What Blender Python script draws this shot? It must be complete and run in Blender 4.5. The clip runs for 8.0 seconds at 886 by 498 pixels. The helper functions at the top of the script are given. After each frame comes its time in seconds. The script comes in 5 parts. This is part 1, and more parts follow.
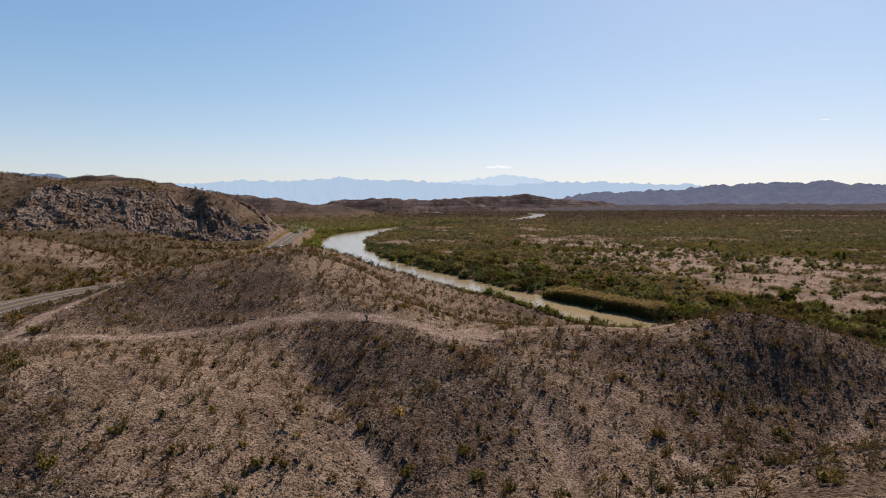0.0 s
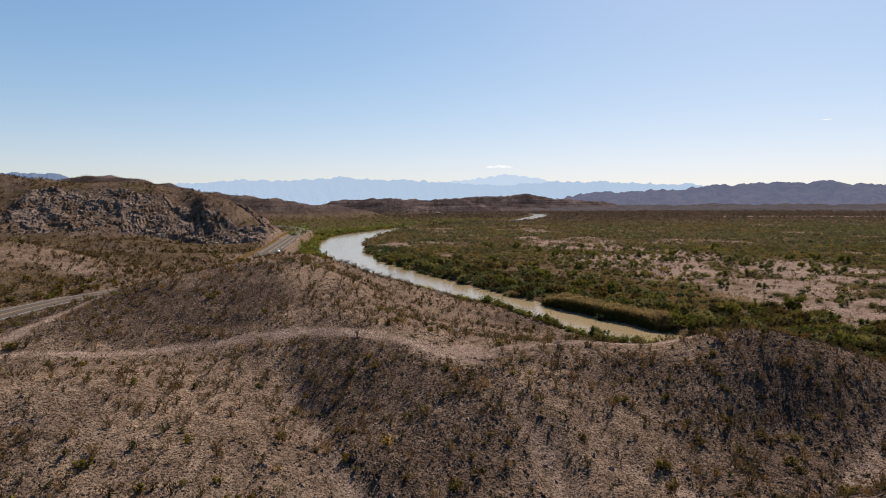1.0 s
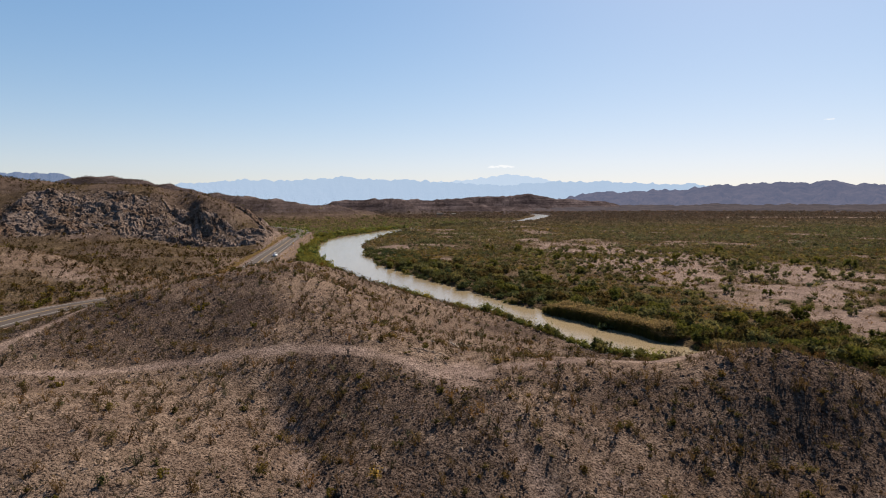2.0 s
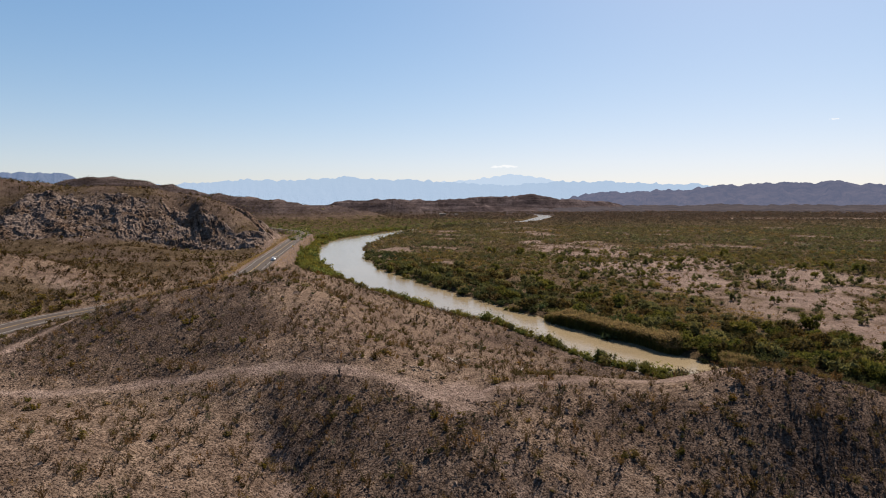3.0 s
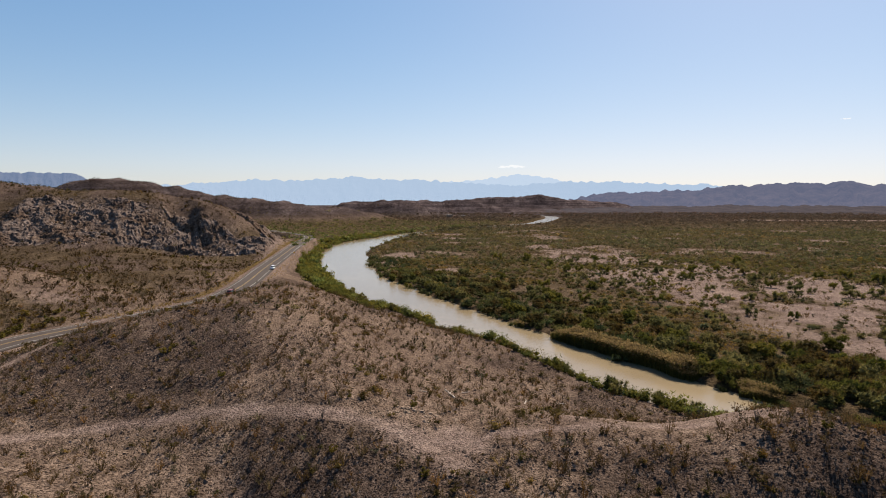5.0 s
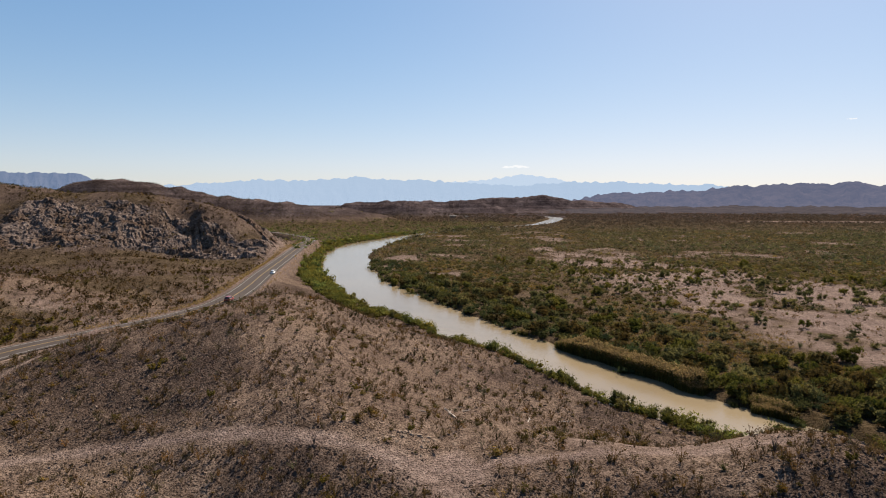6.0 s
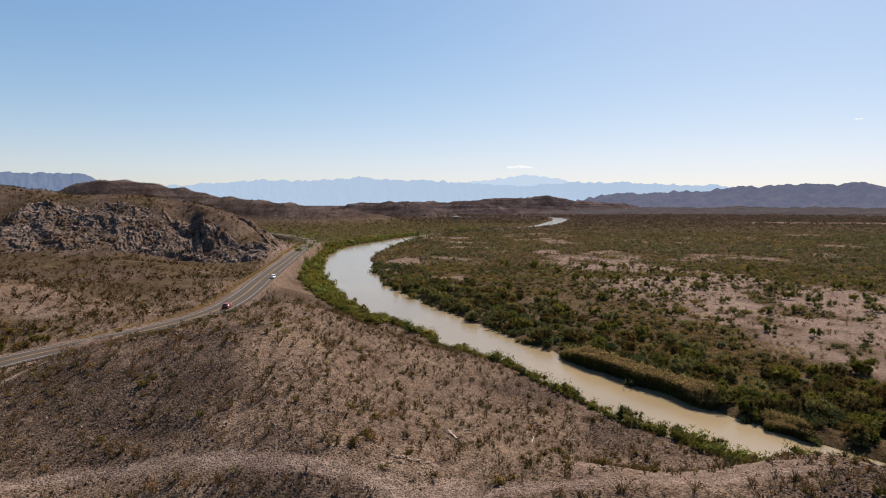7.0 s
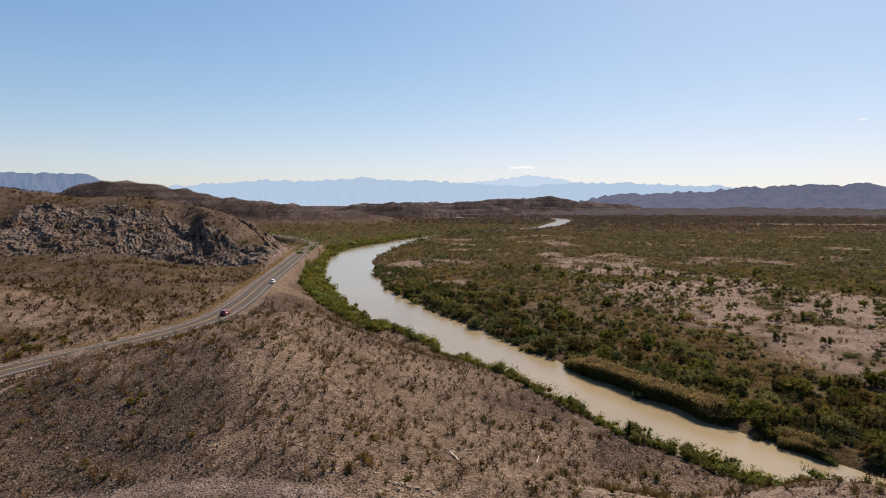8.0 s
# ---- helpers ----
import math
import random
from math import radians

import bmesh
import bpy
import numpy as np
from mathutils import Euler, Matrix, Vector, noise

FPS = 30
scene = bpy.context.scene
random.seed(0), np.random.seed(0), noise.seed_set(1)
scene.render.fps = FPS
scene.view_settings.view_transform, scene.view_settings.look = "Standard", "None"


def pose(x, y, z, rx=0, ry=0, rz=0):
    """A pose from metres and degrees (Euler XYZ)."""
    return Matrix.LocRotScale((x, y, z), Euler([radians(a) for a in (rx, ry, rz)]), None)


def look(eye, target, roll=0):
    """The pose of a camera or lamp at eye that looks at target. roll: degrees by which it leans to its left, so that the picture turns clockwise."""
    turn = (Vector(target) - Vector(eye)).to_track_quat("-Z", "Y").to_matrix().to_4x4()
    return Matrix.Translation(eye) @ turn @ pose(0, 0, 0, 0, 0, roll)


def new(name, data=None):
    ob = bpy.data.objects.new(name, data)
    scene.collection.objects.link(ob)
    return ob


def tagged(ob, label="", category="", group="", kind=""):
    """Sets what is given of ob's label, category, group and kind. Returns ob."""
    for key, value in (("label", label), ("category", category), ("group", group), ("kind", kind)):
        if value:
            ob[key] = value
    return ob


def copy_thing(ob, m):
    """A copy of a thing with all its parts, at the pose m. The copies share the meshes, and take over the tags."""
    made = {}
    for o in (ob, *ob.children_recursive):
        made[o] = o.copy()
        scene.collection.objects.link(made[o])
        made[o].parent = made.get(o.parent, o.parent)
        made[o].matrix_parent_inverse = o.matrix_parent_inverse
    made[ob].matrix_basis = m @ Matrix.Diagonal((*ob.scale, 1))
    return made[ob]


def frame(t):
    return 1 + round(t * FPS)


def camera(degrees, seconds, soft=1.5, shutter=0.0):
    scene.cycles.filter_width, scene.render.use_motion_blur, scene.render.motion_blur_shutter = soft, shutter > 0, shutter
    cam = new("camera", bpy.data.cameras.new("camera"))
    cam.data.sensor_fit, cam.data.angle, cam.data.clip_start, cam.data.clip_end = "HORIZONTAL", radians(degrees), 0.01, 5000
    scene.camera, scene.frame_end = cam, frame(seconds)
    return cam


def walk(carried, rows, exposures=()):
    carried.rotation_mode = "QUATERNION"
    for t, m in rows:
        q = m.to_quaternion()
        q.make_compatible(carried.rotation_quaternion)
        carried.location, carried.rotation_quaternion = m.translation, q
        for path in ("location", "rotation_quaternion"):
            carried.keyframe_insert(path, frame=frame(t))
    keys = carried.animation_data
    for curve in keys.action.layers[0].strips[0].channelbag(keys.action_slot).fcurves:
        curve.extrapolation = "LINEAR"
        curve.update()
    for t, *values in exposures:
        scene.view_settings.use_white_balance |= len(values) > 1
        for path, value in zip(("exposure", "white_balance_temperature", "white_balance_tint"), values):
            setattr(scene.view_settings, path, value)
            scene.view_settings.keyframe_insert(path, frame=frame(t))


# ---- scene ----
cam = camera(75.0, 8.0, 1.0)
# seconds, x, y, z, yaw, pitch, roll
ROWS = [
    (0, 1.179, 3.769, 32.816, 0.054, -4.696, -0.018),
    (0.5, 1.740, 5.945, 33.750, 0.072, -4.721, -0.006),
    (1, 2.300, 8.143, 34.684, 0.126, -4.744, 0.006),
    (1.5, 2.854, 10.356, 35.616, 0.212, -4.764, 0.019),
    (2.2, 3.610, 13.473, 36.918, 0.378, -4.789, 0.038),
    (3, 4.427, 17.046, 38.395, 0.619, -4.812, 0.061),
    (3.5, 4.903, 19.277, 39.311, 0.791, -4.823, 0.077),
    (4, 5.345, 21.499, 40.220, 0.974, -4.832, 0.093),
    (4.5, 5.749, 23.709, 41.120, 1.165, -4.839, 0.110),
    (5.25, 6.269, 26.990, 42.452, 1.454, -4.845, 0.137),
    (6, 6.671, 30.216, 43.758, 1.735, -4.845, 0.165),
    (6.5, 6.863, 32.328, 44.612, 1.911, -4.843, 0.185),
    (7, 6.989, 34.403, 45.452, 2.074, -4.838, 0.205),
    (7.5, 7.043, 36.437, 46.277, 2.218, -4.831, 0.226),
    (8, 7.019, 38.425, 47.084, 2.340, -4.821, 0.247),
]
walk(cam, [(t, pose(x, y, z, 90 + pitch, 0, yaw) @ pose(0, 0, 0, 0, 0, roll)) for t, x, y, z, yaw, pitch, roll in ROWS], [(0, 1.26), (8, 1.26)])

# ---- world ----
SUN_AZIMUTH, SUN_HEIGHT = 29.0, 43.0  # degrees to the right of +y, and above the horizon
world = bpy.data.worlds.new("sky")
scene.world = world
world.use_nodes = True
sky_nodes, sky_links = world.node_tree.nodes, world.node_tree.links
sky = sky_nodes.new("ShaderNodeTexSky")
sky.sky_type, sky.sun_disc = "NISHITA", False
sky.sun_elevation, sky.sun_rotation = radians(SUN_HEIGHT), radians(SUN_AZIMUTH)
sky.altitude, sky.air_density, sky.dust_density, sky.ozone_density = 600, 1.0, 0.6, 2.4
soft_sky = sky_nodes.new("ShaderNodeHueSaturation")
soft_sky.inputs["Saturation"].default_value = 1.2
sky_links.new(sky.outputs["Color"], soft_sky.inputs["Color"])
# thin haze evens out the brightest part above the horizon
haze_share = sky_nodes.new("ShaderNodeVectorMath")
haze_share.operation = "MULTIPLY_ADD"
haze_share.inputs[1].default_value, haze_share.inputs[2].default_value = (0.13, 0.13, 0.13), (1, 1, 1)
sky_links.new(soft_sky.outputs["Color"], haze_share.inputs[0])
hazy_sky = sky_nodes.new("ShaderNodeVectorMath")
hazy_sky.operation = "DIVIDE"
sky_links.new(soft_sky.outputs["Color"], hazy_sky.inputs[0])
sky_links.new(haze_share.outputs[0], hazy_sky.inputs[1])
tint_sky = sky_nodes.new("ShaderNodeVectorMath")
tint_sky.operation = "MULTIPLY"
tint_sky.inputs[1].default_value = (1.70, 1.655, 1.79)
sky_links.new(hazy_sky.outputs[0], tint_sky.inputs[0])
sky_links.new(tint_sky.outputs[0], sky_nodes["Background"].inputs["Color"])
sky_nodes["Background"].inputs["Strength"].default_value = 0.0502
sun_data = bpy.data.lights.new("sun", "SUN")
sun_data.energy, sun_data.angle, sun_data.color = 4.9, radians(0.53), (1.0, 0.885, 0.76)
sun = new("sun", sun_data)
sun.matrix_world = look((0, 0, 300), (-math.sin(radians(SUN_AZIMUTH)) * math.cos(radians(SUN_HEIGHT)),
                                      -math.cos(radians(SUN_AZIMUTH)) * math.cos(radians(SUN_HEIGHT)),
                                      300 - math.sin(radians(SUN_HEIGHT))))


# ---- materials ----
class Nodes:
    """A small writer of node materials."""

    def __init__(self, name):
        self.mat = bpy.data.materials.new(name)
        self.mat.use_nodes = True
        self.tree = self.mat.node_tree
        self.bsdf = self.tree.nodes["Principled BSDF"]
        self.out = self.tree.nodes["Material Output"]

    def add(self, kind, **values):
        node = self.tree.nodes.new(kind)
        for key, value in values.items():
            setattr(node, key, value)
        return node

    def wire(self, a, b):
        self.tree.links.new(a, b)

    def place(self):
        return self.add("ShaderNodeNewGeometry").outputs["Position"]

    def noise(self, scale, detail=4.0, rough=0.55, where=None, squeeze=None):
        n = self.add("ShaderNodeTexNoise")
        n.inputs["Scale"].default_value, n.inputs["Detail"].default_value, n.inputs["Roughness"].default_value = scale, detail, rough
        source = where or self.place()
        if squeeze:
            m = self.add("ShaderNodeMapping")
            m.inputs["Scale"].default_value = squeeze
            self.wire(source, m.inputs["Vector"])
            source = m.outputs["Vector"]
        self.wire(source, n.inputs["Vector"])
        return n.outputs["Fac"]

    def cells(self, scale, feature="F1"):
        n = self.add("ShaderNodeTexVoronoi", feature=feature)
        n.inputs["Scale"].default_value = scale
        self.wire(self.place(), n.inputs["Vector"])
        return n.outputs["Distance"], n.outputs["Color"]

    def ramp(self, fac, *stops):
        n = self.add("ShaderNodeValToRGB")
        while len(n.color_ramp.elements) < len(stops):
            n.color_ramp.elements.new(0.5)
        for e, (at, colour) in zip(n.color_ramp.elements, stops):
            e.position = at
            e.color = (*colour, 1) if isinstance(colour, tuple) else (colour, colour, colour, 1)
        self.wire(fac, n.inputs["Fac"])
        return n.outputs["Color"]

    def mix(self, fac, a, b, blend="MIX"):
        n = self.add("ShaderNodeMix", data_type="RGBA", blend_type=blend)
        for sock, value in ((n.inputs[0], fac), (n.inputs[6], a), (n.inputs[7], b)):
            if isinstance(value, (int, float)):
                sock.default_value = value
            elif isinstance(value, tuple):
                sock.default_value = (*value, 1)
            else:
                self.wire(value, sock)
        return n.outputs[2]

    def math(self, op, a, b=0.0):
        n = self.add("ShaderNodeMath", operation=op)
        for sock, value in zip(n.inputs, (a, b)):
            if isinstance(value, (int, float)):
                sock.default_value = value
            else:
                self.wire(value, sock)
        return n.outputs[0]

    def attribute(self, name, channel=None):
        n = self.add("ShaderNodeAttribute", attribute_name=name)
        if channel is None:
            return n.outputs["Color"]
        s = self.add("ShaderNodeSeparateColor")
        self.wire(n.outputs["Color"], s.inputs[0])
        return s.outputs[channel]

    def bump(self, height, strength=0.5, distance=0.1):
        n = self.add("ShaderNodeBump")
        n.inputs["Strength"].default_value, n.inputs["Distance"].default_value = strength, distance
        self.wire(height, n.inputs["Height"])
        self.wire(n.outputs["Normal"], self.bsdf.inputs["Normal"])

    def finish(self, colour, roughness=0.9, metallic=0.0, specular=0.3):
        for name, value in (("Base Color", colour), ("Roughness", roughness), ("Metallic", metallic), ("Specular IOR Level", specular)):
            sock = self.bsdf.inputs[name]
            if isinstance(value, (int, float)):
                sock.default_value = value
            elif isinstance(value, tuple):
                sock.default_value = (*value, 1)
            else:
                self.wire(value, sock)
        return self.mat


def ground_material():
    n = Nodes("desert_ground")
    rock, pale, green = (n.attribute("cover", k) for k in range(3))
    dark, streak, far = (n.attribute("stony", k) for k in range(3))
    broad, mid = n.noise(0.06, 5, 0.6), n.noise(0.5, 6, 0.62)
    grain = n.noise(5.5, 4, 0.65)
    soil = n.ramp(mid, (0.34, (0.085, 0.060, 0.0435)), (0.5, (0.122, 0.088, 0.065)), (0.66, (0.160, 0.118, 0.088)))
    # gravel: stones of a hand's width to a foot, each with a tone of its own
    reach, tone = n.cells(2.6)
    stone_tone = n.ramp(tone, (0.0, (0.0219, 0.01533, 0.01168)), (0.45, (0.05986, 0.04161, 0.02993)), (1.0, (0.1715, 0.1241, 0.09125)))
    on_stone = n.math("MULTIPLY", n.ramp(reach, (0.34, 1.0), (0.46, 0.0)), n.ramp(n.noise(0.8, 4, 0.7), (0.36, 0.0), (0.50, 1.0)))
    base = n.mix(n.math("MULTIPLY", on_stone, 0.9), soil, stone_tone)
    pavement = n.ramp(n.noise(2.2, 5, 0.68), (0.38, (0.01898, 0.01314, 0.01022)), (0.5, (0.05402, 0.03869, 0.02993)), (0.64, (0.1132, 0.08322, 0.06424)))
    patchy = n.math("MULTIPLY", dark, n.ramp(n.noise(0.3, 6, 0.7), (0.34, 0.35), (0.58, 0.95)))
    base = n.mix(n.math("MULTIPLY", patchy, 0.9), base, pavement)
    chalk = n.ramp(n.noise(1.1, 6, 0.7), (0.35, (0.1022, 0.07227, 0.0511)), (0.65, (0.1752, 0.1278, 0.09271)))
    base = n.mix(n.math("MULTIPLY", streak, n.ramp(n.noise(0.6, 5, 0.7), (0.36, 0.1), (0.6, 0.8))), base, chalk)
    stone = n.ramp(n.noise(0.30, 9, 0.72), (0.36, (0.01942, 0.01442, 0.01165)), (0.48, (0.07212, 0.05271, 0.0405)), (0.64, (0.1442, 0.1099, 0.08709)))
    base = n.mix(rock, base, stone)
    # scrub too far off to tell apart, colour greyed for haze; layered badlands clay
    scrub = n.ramp(n.noise(0.02, 8, 0.72, squeeze=(1.0, 0.35, 1.0)), (0.36, (0.03212, 0.02555, 0.02482)), (0.5, (0.05986, 0.04891, 0.04818)), (0.66, (0.1058, 0.0876, 0.08468)))
    scrub = n.mix(1.0, scrub, n.ramp(n.noise(0.22, 6, 0.78), (0.40, (0.45, 0.43, 0.42)), (0.5, (1.0, 1.0, 1.0)), (0.62, (1.35, 1.3, 1.3))), "MULTIPLY")
    layers = n.ramp(n.noise(1.0, 4, 0.6, squeeze=(0.004, 0.004, 0.16)), (0.42, (0.72, 0.70, 0.70)), (0.5, (0.96, 0.94, 0.93)), (0.60, (1.25, 1.20, 1.15)))
    base = n.mix(far, base, n.mix(1.0, scrub, layers, "MULTIPLY"))
    sand = n.ramp(n.noise(0.7, 6, 0.7), (0.36, (0.128, 0.093, 0.075)), (0.64, (0.214, 0.162, 0.132)))
    base = n.mix(pale, base, sand)
    herbs = n.ramp(n.noise(0.20, 8, 0.75), (0.36, (0.02482, 0.01825, 0.00949)), (0.5, (0.0584, 0.04234, 0.02336)), (0.64, (0.1058, 0.07738, 0.04526)))
    base = n.mix(green, base, herbs)
    mottle = n.ramp(n.noise(0.9, 5, 0.7), (0.38, (0.72, 0.71, 0.71)), (0.50, (1.0, 1.0, 1.0)), (0.62, (1.12, 1.11, 1.11)))
    wide_spots = n.ramp(broad, (0.36, (0.82, 0.80, 0.82)), (0.64, (1.13, 1.12, 1.13)))
    # fine noise whose dark flecks paint small shaded pits among the stones
    pit_shading = n.ramp(n.noise(4.0, 4, 0.72), (0.40, (0.42, 0.41, 0.41)), (0.48, (1.0, 1.0, 1.0)), (0.60, (1.28, 1.28, 1.28)))
    base = n.mix(1.0, n.mix(1.0, n.mix(1.0, base, mottle, "MULTIPLY"), wide_spots, "MULTIPLY"), pit_shading, "MULTIPLY")
    relief = n.math("ADD", n.math("MULTIPLY", on_stone, 1.6), n.math("ADD", grain, n.math("MULTIPLY", n.noise(1.4, 5, 0.68), 1.2)))
    n.bump(relief, 1.0, 0.24)
    return n.finish(base, 1.0, 0.0, 0.0)


def outcrop_material():
    n = Nodes("broken_rock")
    tone = n.ramp(n.noise(0.35, 8, 0.72), (0.34, (0.0511, 0.0365, 0.02993)), (0.48, (0.1022, 0.07592, 0.06205)), (0.64, (0.1694, 0.1314, 0.1095)))
    tone = n.mix(1.0, tone, n.ramp(n.noise(0.06, 6, 0.65), (0.42, (0.72, 0.64, 0.55)), (0.56, (1.08, 1.08, 1.08))), "MULTIPLY")
    # dark noise blotches paint in the shade of crevices
    crevice_shade = n.ramp(n.noise(1.0, 6, 0.8), (0.41, (0.16, 0.15, 0.15)), (0.48, (1.0, 1.0, 1.0)), (0.6, (1.25, 1.25, 1.25)))
    n.bump(n.noise(0.9, 8, 0.78), 1.0, 0.6)
    return n.finish(n.mix(1.0, tone, crevice_shade, "MULTIPLY"), 1.0, 0.0, 0.0)


def leaf_material(name, low, high, glow=0.35, tint=True):
    """Leaves: light passes through them; tone varies from plant to plant and from leaf to leaf."""
    n = Nodes(name)
    each = n.add("ShaderNodeNewGeometry").outputs["Random Per Island"]
    colour = n.mix(each, tuple(0.6 * c for c in low), tuple(0.64 * c for c in high))
    if tint:
        colour = n.mix(1.0, colour, n.attribute("tint"), "MULTIPLY")
    else:
        own = n.add("ShaderNodeObjectInfo").outputs["Random"]
        colour = n.mix(1.0, colour, n.ramp(own, (0.0, (0.75, 0.75, 0.6)), (0.5, (1.05, 0.95, 0.8)), (1.0, (1.5, 1.22, 0.9))), "MULTIPLY")
    n.finish(colour, 0.9, 0.0, 0.04)
    through_leaf = n.add("ShaderNodeBsdfTranslucent")
    n.wire(colour, through_leaf.inputs["Color"])
    both = n.add("ShaderNodeMixShader")
    both.inputs[0].default_value = glow
    n.wire(n.bsdf.outputs[0], both.inputs[1])
    n.wire(through_leaf.outputs[0], both.inputs[2])
    n.wire(both.outputs[0], n.out.inputs["Surface"])
    return n.mat


def wood_material(name, low, high):
    n = Nodes(name)
    n.bump(n.noise(9, 5, 0.7), 0.6, 0.03)
    return n.finish(n.ramp(n.noise(4, 5, 0.7), (0.3, low), (0.7, high)), 0.9)


def water_material():
    n = Nodes("silty_water")
    silt = n.ramp(n.noise(0.03, 4, 0.5), (0.3, (0.157, 0.119, 0.06935)), (0.7, (0.1935, 0.1489, 0.08906)))
    ripple = n.math("ADD", n.noise(1.6, 4, 0.6), n.math("MULTIPLY", n.noise(0.22, 3, 0.5), 0.6))
    n.bump(ripple, 0.32, 0.12)
    return n.finish(silt, 0.12, 0.0, 0.35)


def asphalt_material():
    n = Nodes("worn_asphalt")
    tone = n.ramp(n.noise(0.35, 6, 0.7, squeeze=(1, 0.15, 1)), (0.3, (0.03285, 0.02482, 0.02044)), (0.7, (0.05256, 0.04088, 0.03431)))
    grain = n.mix(0.35, tone, n.ramp(n.noise(25, 3, 0.6), (0.3, (0.0292, 0.02336, 0.01971)), (0.7, (0.073, 0.05986, 0.0511))))
    n.bump(n.noise(40, 3, 0.6), 0.3, 0.01)
    return n.finish(grain, 0.95, 0.0, 0.1)


def plain_material(name, low, high, scale=3.0, roughness=0.8, metallic=0.0, specular=0.3):
    n = Nodes(name)
    return n.finish(n.ramp(n.noise(scale, 5, 0.65), (0.3, low), (0.7, high)), roughness, metallic, specular)


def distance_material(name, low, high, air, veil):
    """The far ranges: haze is put in as a glow of the surface, mixed in by veil."""
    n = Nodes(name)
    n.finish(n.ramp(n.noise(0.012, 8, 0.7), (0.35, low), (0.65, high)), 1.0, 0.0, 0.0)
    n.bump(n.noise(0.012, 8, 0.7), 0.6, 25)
    far_glow = n.add("ShaderNodeEmission")
    far_glow.inputs["Color"].default_value = (*air, 1)
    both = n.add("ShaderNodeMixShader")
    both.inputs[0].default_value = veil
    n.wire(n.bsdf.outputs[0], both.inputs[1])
    n.wire(far_glow.outputs[0], both.inputs[2])
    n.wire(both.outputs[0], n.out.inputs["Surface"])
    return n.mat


GROUND = ground_material()
OUTCROP = outcrop_material()
CREOSOTE = leaf_material("creosote_twigs", (0.070, 0.044, 0.018), (0.150, 0.098, 0.042), 0.3)
THICKET = leaf_material("thicket_leaves", (0.078, 0.077, 0.030), (0.172, 0.158, 0.062), 0.38)
REED = leaf_material("reed_leaves", (0.080, 0.078, 0.019), (0.175, 0.155, 0.044), 0.45)
PLUME = leaf_material("reed_plumes", (0.26, 0.175, 0.070), (0.42, 0.295, 0.135), 0.4)
MESQUITE = leaf_material("mesquite_leaves", (0.115, 0.120, 0.050), (0.245, 0.235, 0.098), 0.45, False)
TAMARISK = leaf_material("tamarisk_leaves", (0.070, 0.057, 0.020), (0.140, 0.108, 0.038), 0.35, False)
WILLOW = leaf_material("willow_leaves", (0.082, 0.092, 0.020), (0.180, 0.178, 0.042), 0.45, False)
BRITTLE = leaf_material("yellow_green_leaves", (0.095, 0.084, 0.017), (0.21, 0.172, 0.038), 0.4, False)
DRYGRASS = leaf_material("dry_grass", (0.26, 0.165, 0.055), (0.44, 0.30, 0.115), 0.35)
BARK = wood_material("bark", (0.0365, 0.0292, 0.0219), (0.0876, 0.06935, 0.05475))
DEADWOOD = wood_material("bleached_wood", (0.219, 0.1825, 0.146), (0.365, 0.3139, 0.2628))
WATER = water_material()
ASPHALT = asphalt_material()
WHITE_LINE = plain_material("white_road_paint", (0.2628, 0.2482, 0.2263), (0.3796, 0.365, 0.3358), 2.0)
YELLOW_LINE = plain_material("yellow_road_paint", (0.1898, 0.1168, 0.0292), (0.2774, 0.1752, 0.0438), 2.0)
BOULDER = plain_material("pale_rock", (0.073, 0.05329, 0.04088), (0.1898, 0.1438, 0.1132), 0.5, 1.0, 0.0, 0.0)
DARKROCK = plain_material("dark_rock", (0.0219, 0.01679, 0.0146), (0.07665, 0.05767, 0.04672), 1.5, 1.0, 0.0, 0.0)
# ---- the lie of the land: metres, z = 0 at the river's surface ----
def smooth(a, b, x):
    k = np.clip((x - a) / (b - a), 0.0, 1.0)
    return k * k * (3 - 2 * k)


def lattice(ix, iy, seed):
    n = (ix.astype(np.int64) * 374761393 + iy.astype(np.int64) * 668265263 + seed * 1442695041) & 0xFFFFFFFF
    n = ((n ^ (n >> 13)) * 1274126177) & 0xFFFFFFFF
    return ((n ^ (n >> 16)) & 0xFFFF) / 65535.0


def rough(x, y, size, seed=0):
    """Value noise from -1 to 1 with features of that size."""
    u, v = np.asarray(x, float) / size, np.asarray(y, float) / size
    i, j = np.floor(u), np.floor(v)
    a, b = u - i, v - j
    a, b = a * a * (3 - 2 * a), b * b * (3 - 2 * b)
    lo = lattice(i, j, seed) * (1 - a) + lattice(i + 1, j, seed) * a
    hi = lattice(i, j + 1, seed) * (1 - a) + lattice(i + 1, j + 1, seed) * a
    return 2 * (lo * (1 - b) + hi * b) - 1


def layered(x, y, size, octaves=4, seed=0, gain=0.5):
    total, weight = 0.0, 1.0
    for k in range(octaves):
        total = total + weight * rough(x + 17.3 * k, y - 9.1 * k, size, seed + k)
        size, weight = size * 0.5, weight * gain
    return total


def ridged(x, y, size, octaves=4, seed=0):
    """Sharp crests from 0 to about 1, for broken rock."""
    total, weight = 0.0, 0.5
    for k in range(octaves):
        total = total + weight * (1 - np.abs(rough(x + 31.7 * k, y + 11.9 * k, size, seed + k))) ** 2
        size, weight = size * 0.5, weight * 0.5
    return total


